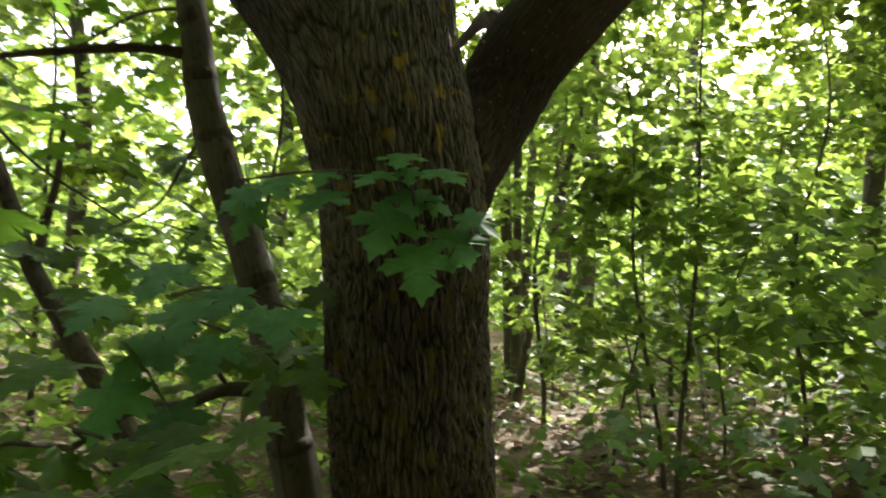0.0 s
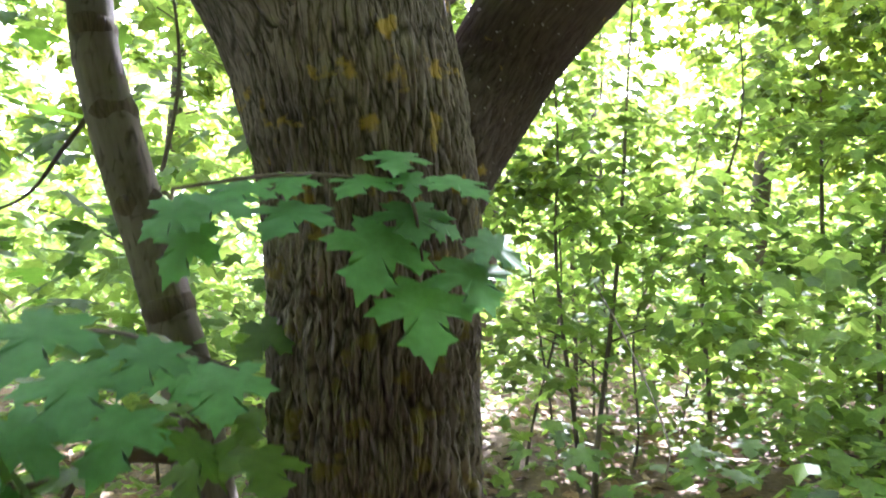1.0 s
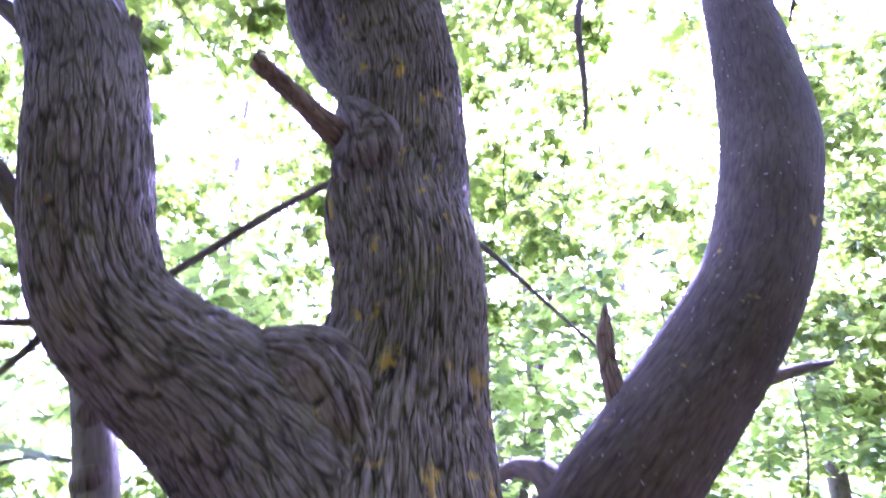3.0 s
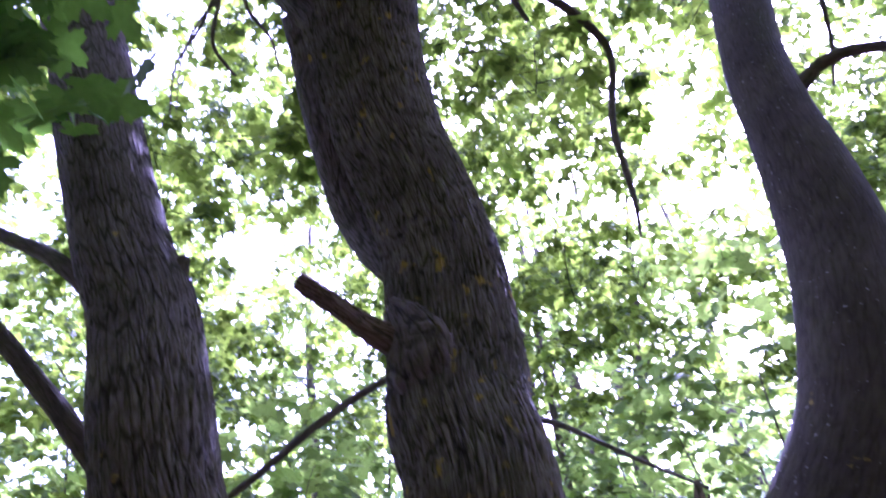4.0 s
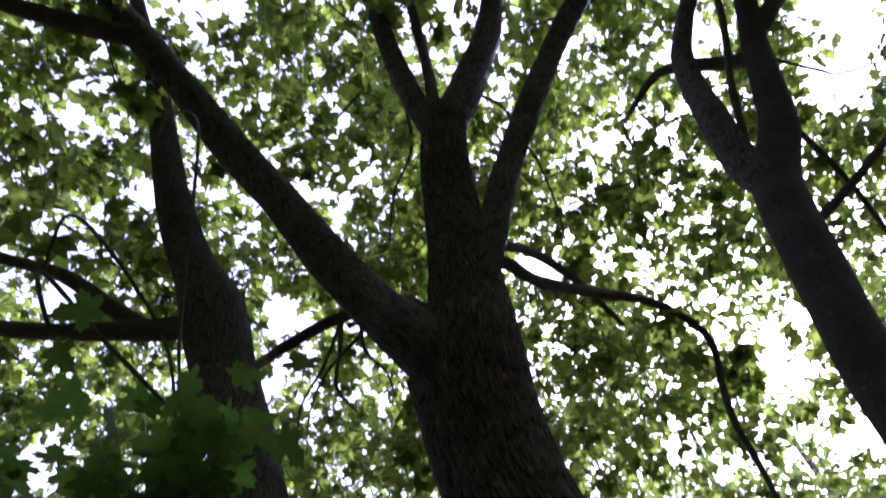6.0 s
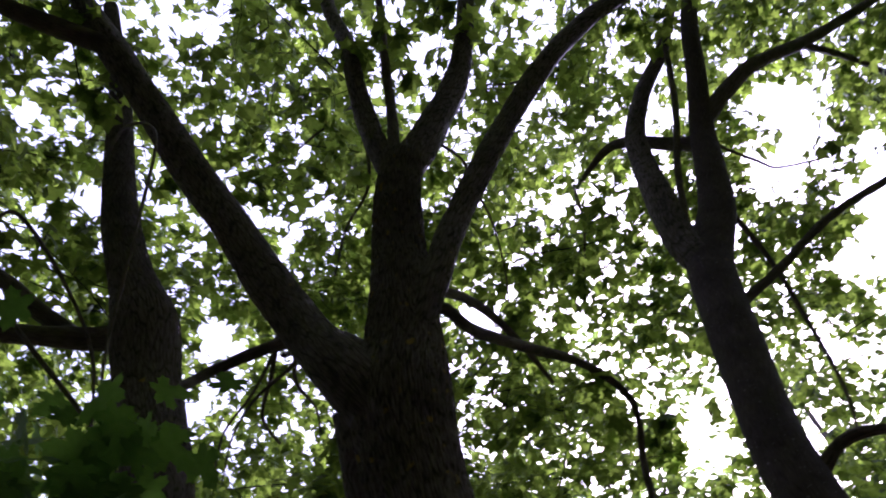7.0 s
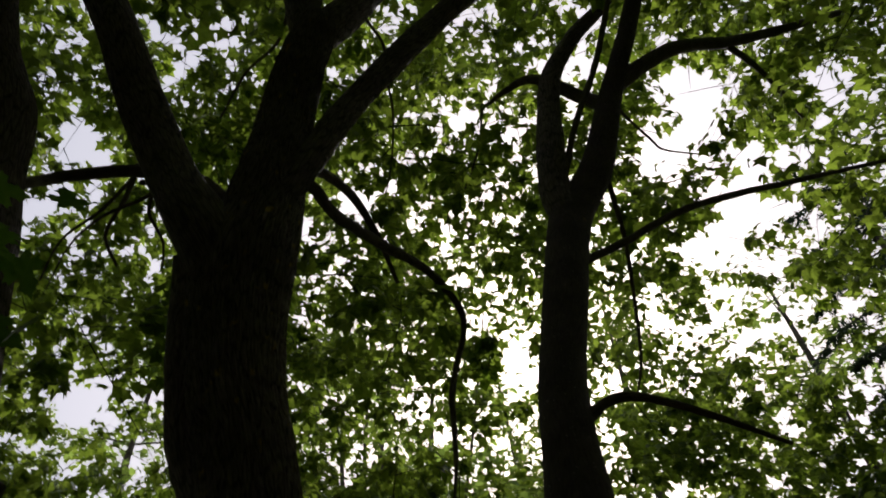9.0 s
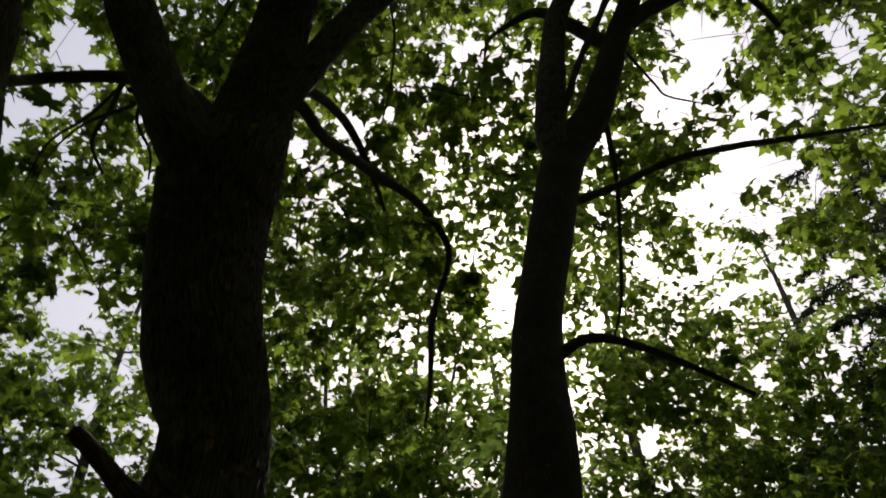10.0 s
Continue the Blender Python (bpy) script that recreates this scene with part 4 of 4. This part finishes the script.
def branchlets(roots, spots, reach=(0.8, 1.7)):
    """Leafy twigs from the given places: the lines of the wood, and the tufts that its side twigs end in."""
    lines, tufts = [], []
    for m in roots:
        turn, ln, r = RNG.uniform(0, 2 * np.pi), RNG.uniform(*reach), RNG.uniform(0.004, 0.008)
        way = np.array([math.cos(turn), math.sin(turn), RNG.uniform(-0.35, 0.15)])
        side = np.array([-way[1], way[0], 0.0])
        bow = RNG.normal(0, 0.16)
        count = int(ln / 0.21)
        f = 0.12 + 0.88 * (np.arange(count) + RNG.uniform(0, 0.8, count)) / count

        def at(g):
            g = np.atleast_1d(g)[:, None]
            return m + way * ln * g + side * bow * ln * g * (1 - g) * 2 - np.array([0, 0, 0.22]) * ln * g * g

        p = at(f)
        out = RNG.uniform(0.05, 0.3, count) * np.where(np.arange(count) % 2, 1, -1) * (1.1 - 0.6 * f)
        q = p + side * out[:, None] + way * RNG.uniform(0, 0.12, (count, 1)) + np.array([0, 0, 1]) * RNG.normal(0, 0.06, (count, 1))
        left = thin_out(toward(q), RNG.uniform(0, 1, count), spots)
        # a light well in the crowns, through which the sun reaches the floor
        foot = q[:, :2] - q[:, 2:] * np.array([SUN.x, SUN.y]) / SUN.z
        left &= ~((foot[:, 0] > 0.8) & (foot[:, 0] < 5.0) & (foot[:, 1] > 3.2) & (foot[:, 1] < 9.0) & (RNG.uniform(0, 1, count) < 0.33))
        # tufts that would hide the upper stems from the camera are left out
        left &= ~((q[:, 0] > 0.4) & (q[:, 0] < 2.3) & (q[:, 1] > 0.4) & (q[:, 1] < 2.2) & (q[:, 2] < 6.7))
        if left.mean() < 0.45:
            continue
        # the leaves gather in tufts, with clear gaps between them
        left &= clumps(q, 0.48) > -0.28
        if left.sum() < 2:
            continue
        g = np.array([0.05, 0.15, 0.3, 0.5, 0.75, 1.0]) * float(f[left].max())
        lines.append(np.c_[at(g), r * (1 - 0.75 * g) * np.minimum(1, 0.2 + (g - 0.05) / 0.25)])
        for a, b in zip(p[left], q[left]):
            lines.append(np.array([(*a, 0.004), (*b, 0.002)]))
        tufts.append(q[left])
    return lines, np.vstack(tufts)


def always(p):
    return p[:, 2] > -1


def build_crowns():
    """The maple's crown and those around it: twigs with tufts of leaves at their ends."""
    roots = np.vstack([scatter(1180, (-8, -4, 4.5), (8, 10, 9), crown_keep), scatter(42, (0.3, 2.6, 6.4), (3.5, 4.1, 7.8), always), scatter(20, (-0.4, 3.3, 4.4), (1.4, 5.1, 5.9), always), scatter(10, (-2, 2.7, 4.4), (-0.6, 4.3, 6), always),
                       scatter(12, (-2.6, 0.9, 5.1), (-1.5, 2.1, 6.8), always)])
    lines, c = branchlets(roots, GAPS)
    pl, nr, tp, sz = hanging_tufts(c, 22, RNG.uniform(0.08, 0.19, len(c)), (0.06, 0.115))
    crown = part("crown", leaves_mesh("crown", LEAF_SMALL, pl, nr, tp, sz), CROWN_LEAF, MAPLE, "broad green leaf crown lit through by the sun")
    tagged(crown, kind="stuff")

    def side_keep(p):
        az = np.degrees(np.arctan2(p[:, 0], p[:, 1]))
        hr = np.hypot(p[:, 0], p[:, 1])
        return (hr > 8) & (hr < 13) & ((az > 30) | (az < -8)) & (az > -95) & (az < 95)

    w = np.vstack([scatter(560, (-12, -3, 2.4), (12, 12, 9.0), wall_keep), scatter(330, (-13, -2, 3.5), (13, 13, 9.5), side_keep),
                   scatter(10, (2.7, 4.7, 3.6), (4.9, 7.3, 5.5), always), scatter(130, (3.4, 4, 3.0), (10, 10, 6.3), lambda p: (np.hypot(p[:, 0], p[:, 1]) > 6.5) & (p[:, 0] > 0.5 * p[:, 1]))])
    more, w = branchlets(w, GAPS + LOW_GAPS, (1.0, 2.0))
    pl, nr, tp, sz = hanging_tufts(w, 17, RNG.uniform(0.09, 0.21, len(w)), (0.068, 0.125))
    tagged(part("neighbouring_crowns", leaves_mesh("neighbouring_crowns", LEAF_TINY, pl, nr, tp, sz), CROWN_LEAF), "leafy maple crowns of the trees all around", "tree crowns", kind="stuff")
    tagged(part("twig_work", twigs_mesh("twig_work", lines + more, 3), DARK_BARK, MAPLE), kind="stuff")
    # unseen leaves behind the camera, added to keep sky light off the trunk
    c = scatter(6800, (-14, -15, 1.0), (14, 2, 12), back_keep)
    pl, nr, tp, sz = sprays(c, 8, RNG.uniform(0.5, 0.9, len(c)), 0.5, (0.25, 0.39))
    tagged(part("woodland_canopy", leaves_mesh("woodland_canopy", LEAF_FAR, pl, nr, tp, sz), CROWN_LEAF), "unseen dense green canopy added behind the view to dim the trunk", "canopy", kind="stuff")


build_crowns()


def forest_tree(x, y, height, r, lean, leaves, low, label, name="forest_tree"):
    tree = thing(name, (x, y, 0), label, "tree", "trees of the wood")
    k = RNG.uniform(-1, 1, 4) * 0.15
    pts = [(x, y, -0.1, r * 1.3), (x + lean[0] * 0.1, y + lean[1] * 0.1, height * 0.1, r), (x + lean[0] * 0.4 + k[0], y + lean[1] * 0.4 + k[1], height * 0.4, r * 0.8),
           (x + lean[0] * 0.7 + k[2], y + lean[1] * 0.7 + k[3], height * 0.7, r * 0.5), (x + lean[0], y + lean[1], height, r * 0.15)]
    part("trunk", limb_mesh("trunk", pts, 0.12, 14, 0.003 if r > 0.06 else 0, 0.03, 0.1, 0.1, (), 0.1, RNG.uniform(0, 9)), DARK_BARK, tree)
    s = spline(pts, 0.2)
    ends = []
    for _ in range(max(3, int(leaves / 45))):
        b = s[int(RNG.uniform(low, 0.97) * (len(s) - 1))]
        a, ln = RNG.uniform(0, 2 * np.pi), RNG.uniform(0.25, 0.5) * min(height * 0.35, 2.4)
        tip = b[:3] + np.array([math.cos(a) * ln, math.sin(a) * ln, ln * RNG.uniform(0.1, 0.6)])
        mid = (b[:3] + tip) / 2 + np.array([0, 0, 0.06 * ln])
        rr = min(b[3] * 0.5, 0.02)
        part("branch", limb_mesh("branch", [(*b[:3], rr), (*mid, rr * 0.7), (*tip, 0.003)], 0.15, 6, lumps=0.1, cap=False), DARK_BARK, tree)
        ends += [tip, mid + RNG.normal(0, 0.1, 3)]
    c = np.array(ends)
    each = max(4, int(leaves / len(c)))
    pl, nr, tp, sz = sprays(c, each, RNG.uniform(0.25, 0.55, len(c)), 0.5, (0.09, 0.15))
    tagged(part("crown", leaves_mesh("crown", LEAF_PLAIN, pl, nr, tp, sz), BUSH_LEAF, tree), kind="stuff")


for x, y, h, r, lx, ly in [(2.24, 11.44, 11, 0.16, 0.6, 0.2), (2.17, 12.67, 12, 0.17, -0.2, 0.3), (1.34, 12.2, 10, 0.10, 0.1, 0), (0.87, 9.29, 9, 0.09, -0.2, 0.1),
                           (-2.5, 9.5, 10, 0.11, 0.3, 0.2), (-4.5, 8.0, 9, 0.12, -0.3, 0.3), (5.5, 9.0, 11, 0.14, 0.3, 0.1), (7.5, 7.0, 10, 0.13, 0.2, 0.0),
                           (4.8, 13.0, 12, 0.16, 0, 0), (-0.8, 13.5, 11, 0.14, 0.3, 0), (0.73, 7.6, 10.5, 0.045, 2.3, 0.2), (0.83, 8.5, 10.5, 0.06, 0.35, 0.2)]:
    forest_tree(x, y, h, r, (lx, ly), 750, 0.3, "slim grey-brown trunk of a leafy forest tree")
for x, y, h, r, lx, ly in [(3.64, 10.5, 5.5, 0.045, 0.3, 0), (1.57, 4.7, 4.2, 0.018, 0.35, 0.2), (1.55, 4.9, 3.8, 0.016, -0.3, 0.3), (2.9, 5.6, 4.0, 0.02, 0.2, 0), (3.8, 4.8, 3.6, 0.02, 0.2, 0.1),
                           (4.6, 6.2, 4.5, 0.025, -0.2, 0.1), (2.4, 7.4, 4.8, 0.025, 0.1, 0), (0.9, 6.5, 4.2, 0.022, 0.2, 0), (-1.0, 4.4, 3.8, 0.02, -0.3, 0),
                           (-3.2, 4.0, 3.6, 0.02, 0.2, 0), (-0.8, 6.6, 4.6, 0.025, 0, 0), (5.6, 4.4, 4.0, 0.022, 0, 0), (-3.9, 6.4, 5.0, 0.03, 0, 0)]:
    forest_tree(x, y, h, r, (lx, ly), 520, 0.15, "thin maple sapling with light green leaves", "sapling")


for x, y, h, lx, ly in [(1.3, 5.4, 3.0, 0.5, 0.2), (1.75, 6.1, 3.4, -0.4, 0.1), (2.05, 5.2, 2.8, 0.6, 0), (2.3, 6.6, 3.6, 0.2, 0.3), (2.7, 7.2, 3.8, -0.3, 0), (3.1, 6.4, 3.2, 0.5, 0.1),
                        (1.15, 7.6, 3.6, 0.2, 0), (3.5, 7.8, 4.0, -0.4, 0.2), (-1.3, 5.2, 3.2, -0.3, 0), (-1.9, 6.3, 3.6, 0.3, 0)]:
    forest_tree(x, y, h, 0.011, (lx, ly), 150, 0.2, "thin bare stem of a young maple with few leaves", "sapling")


def build_understory():
    def keep(p):
        d = np.hypot(p[:, 0], p[:, 1] - 0.3)
        return (d > 3.0) & thin_out(toward(p), RNG.uniform(0, 1, len(p)), LOW_GAPS) & (p[:, 2] < 0.5 + 0.4 * RNG.uniform(0, 1, len(p)) * d) & ~((np.abs(p[:, 0] - 0.4 - 0.16 * p[:, 1]) < 1.25) & (p[:, 1] < 12) & (p[:, 2] > 0.35) & (RNG.uniform(0, 1, len(p)) < 0.85))
    # unseen bushes added at the camera's back, against light bounced onto the lower trunk
    def behind(p):
        return (np.hypot(p[:, 0], p[:, 1] - 0.3) > 2.2) & (p[:, 2] < 0.8 + 0.35 * np.hypot(p[:, 0], p[:, 1]))
    def beside(p):
        return (p[:, 0] > 0.42 * p[:, 1] + 0.25) & (p[:, 2] < 0.7 + 0.3 * p[:, 1])
    c = np.vstack([scatter(1700, (-9, 2.2, 0.2), (10, 14, 4.0), keep), scatter(650, (-8, -9, 0.1), (8, -0.6, 3.0), behind),
                   scatter(150, (1.4, 2.6, 0.15), (5.4, 6.8, 2.3), beside)])
    pl, nr, tp, sz = sprays(c, 13, RNG.uniform(0.25, 0.5, len(c)), 0.4, (0.08, 0.14))
    tagged(part("undergrowth", leaves_mesh("undergrowth", LEAF_TINY, pl, nr, tp, sz), BUSH_LEAF), "dense green undergrowth of young maples", "undergrowth", kind="stuff")
    k = 6500
    p = np.c_[RNG.uniform(-6, 9, k), RNG.uniform(1.9, 13, k), np.zeros(k)]
    p[:, 2] = ground_height(p[:, 0], p[:, 1]) + RNG.uniform(0.08, 0.35, k)
    nr = np.c_[RNG.normal(0, 0.35, (k, 2)), np.ones(k)]
    tagged(part("seedlings", leaves_mesh("seedlings", LEAF_PLAIN, p, nr, RNG.normal(0, 1, (k, 3)) * (1, 1, 0.3), RNG.uniform(0.06, 0.12, k)), BUSH_LEAF),
           "low green maple seedlings over the fallen leaves", "seedlings", kind="stuff")
    # the wood further off
    def ring(p):
        d = np.hypot(p[:, 0], p[:, 1])
        u = toward(p)
        return (d > 13.5) & (d < 30) & thin_out(u, RNG.uniform(0, 1, len(p)), LOW_GAPS) & (p[:, 2] < 4.0 + 0.17 * d)
    c = scatter(5200, (-30, -30, 0.2), (30, 30, 9), ring)
    pl, nr, tp, sz = sprays(c, 9, RNG.uniform(0.7, 1.3, len(c)), 0.7, (0.28, 0.5))
    def edge(p):
        d = np.hypot(p[:, 0], p[:, 1])
        return (d > 30) & (d < 44) & thin_out(toward(p), RNG.uniform(0, 1, len(p)), LOW_GAPS)
    c = scatter(2100, (-44, -44, 0.3), (44, 44, 10), edge)
    q = sprays(c, 9, RNG.uniform(1.2, 2.2, len(c)), 0.8, (0.7, 1.1))
    pl, nr, tp, sz = (np.concatenate(k) for k in zip((pl, nr, tp, sz), q))
    tagged(part("far_woods", leaves_mesh("far_woods", LEAF_FAR, pl, nr, tp, sz), BUSH_LEAF), "leafy woods closing the view behind the trees", "woods", kind="stuff")


build_understory()


# ---- dark spruce at the edge of the wood ----
def build_spruce(x, y, height):
    tree = thing("spruce_tree", (x, y, 0), "dark spruce with thin drooping boughs", "tree")
    part("trunk", limb_mesh("trunk", [(x, y, -0.1, 0.13), (x, y, height * 0.4, 0.10), (x + 0.1, y, height * 0.8, 0.05), (x + 0.1, y, height, 0.01)], 0.15, 16, 0.003, 0.03, 0.1, 0.1), DARK_BARK, tree)
    r = random.Random(3)
    for k in range(52):
        z = height * (0.2 + 0.76 * k / 52)
        ln = (height - z) * 0.27 + 0.5
        a = k * 2.4 + r.uniform(-0.3, 0.3)
        way = Vector((math.cos(a), math.sin(a), 0))
        side = Vector((-way.y, way.x, 0))

        def along(q):
            return Vector((x, y, z)) + way * ln * q + Vector((0, 0, -0.35 * ln * q * q + 0.12 * q))

        bough = part("bough", limb_mesh("bough", [(*along(q), 0.018 * (1 - 0.8 * q)) for q in (0, 0.25, 0.5, 0.75, 1.0)], 0.12, 6, lumps=0.1, cap=False), DARK_BARK, tree)
        c, tips = [], []
        for q in np.linspace(0.12, 1, int(15 * ln) + 6):
            # a hanging side twig, set with needles all along
            sgn = r.choice((-1, 1))
            out = (side * sgn + way * 0.6 + Vector((0, 0, r.uniform(-1.1, -0.2)))).normalized() * r.uniform(0.12, 0.42) * (1.15 - 0.6 * q)
            for g in np.linspace(0, 1, 14):
                for _ in range(3):
                    c.append(along(q) + out * g)
                    tips.append(out.normalized() * 0.6 + Vector((r.gauss(0, 0.7), r.gauss(0, 0.7), r.gauss(0, 0.6))))
        n = len(c)
        me = leaves_mesh("needles", [(0.0, 0.0), (0.13, 0.4), (0.0, 1.0)], np.array(c), RNG.normal(0, 1, (n, 3)), np.array(tips), RNG.uniform(0.05, 0.10, n))
        tagged(part("needles", me, NEEDLE, bough), kind="stuff")


build_spruce(7.3, 4.7, 10.4)
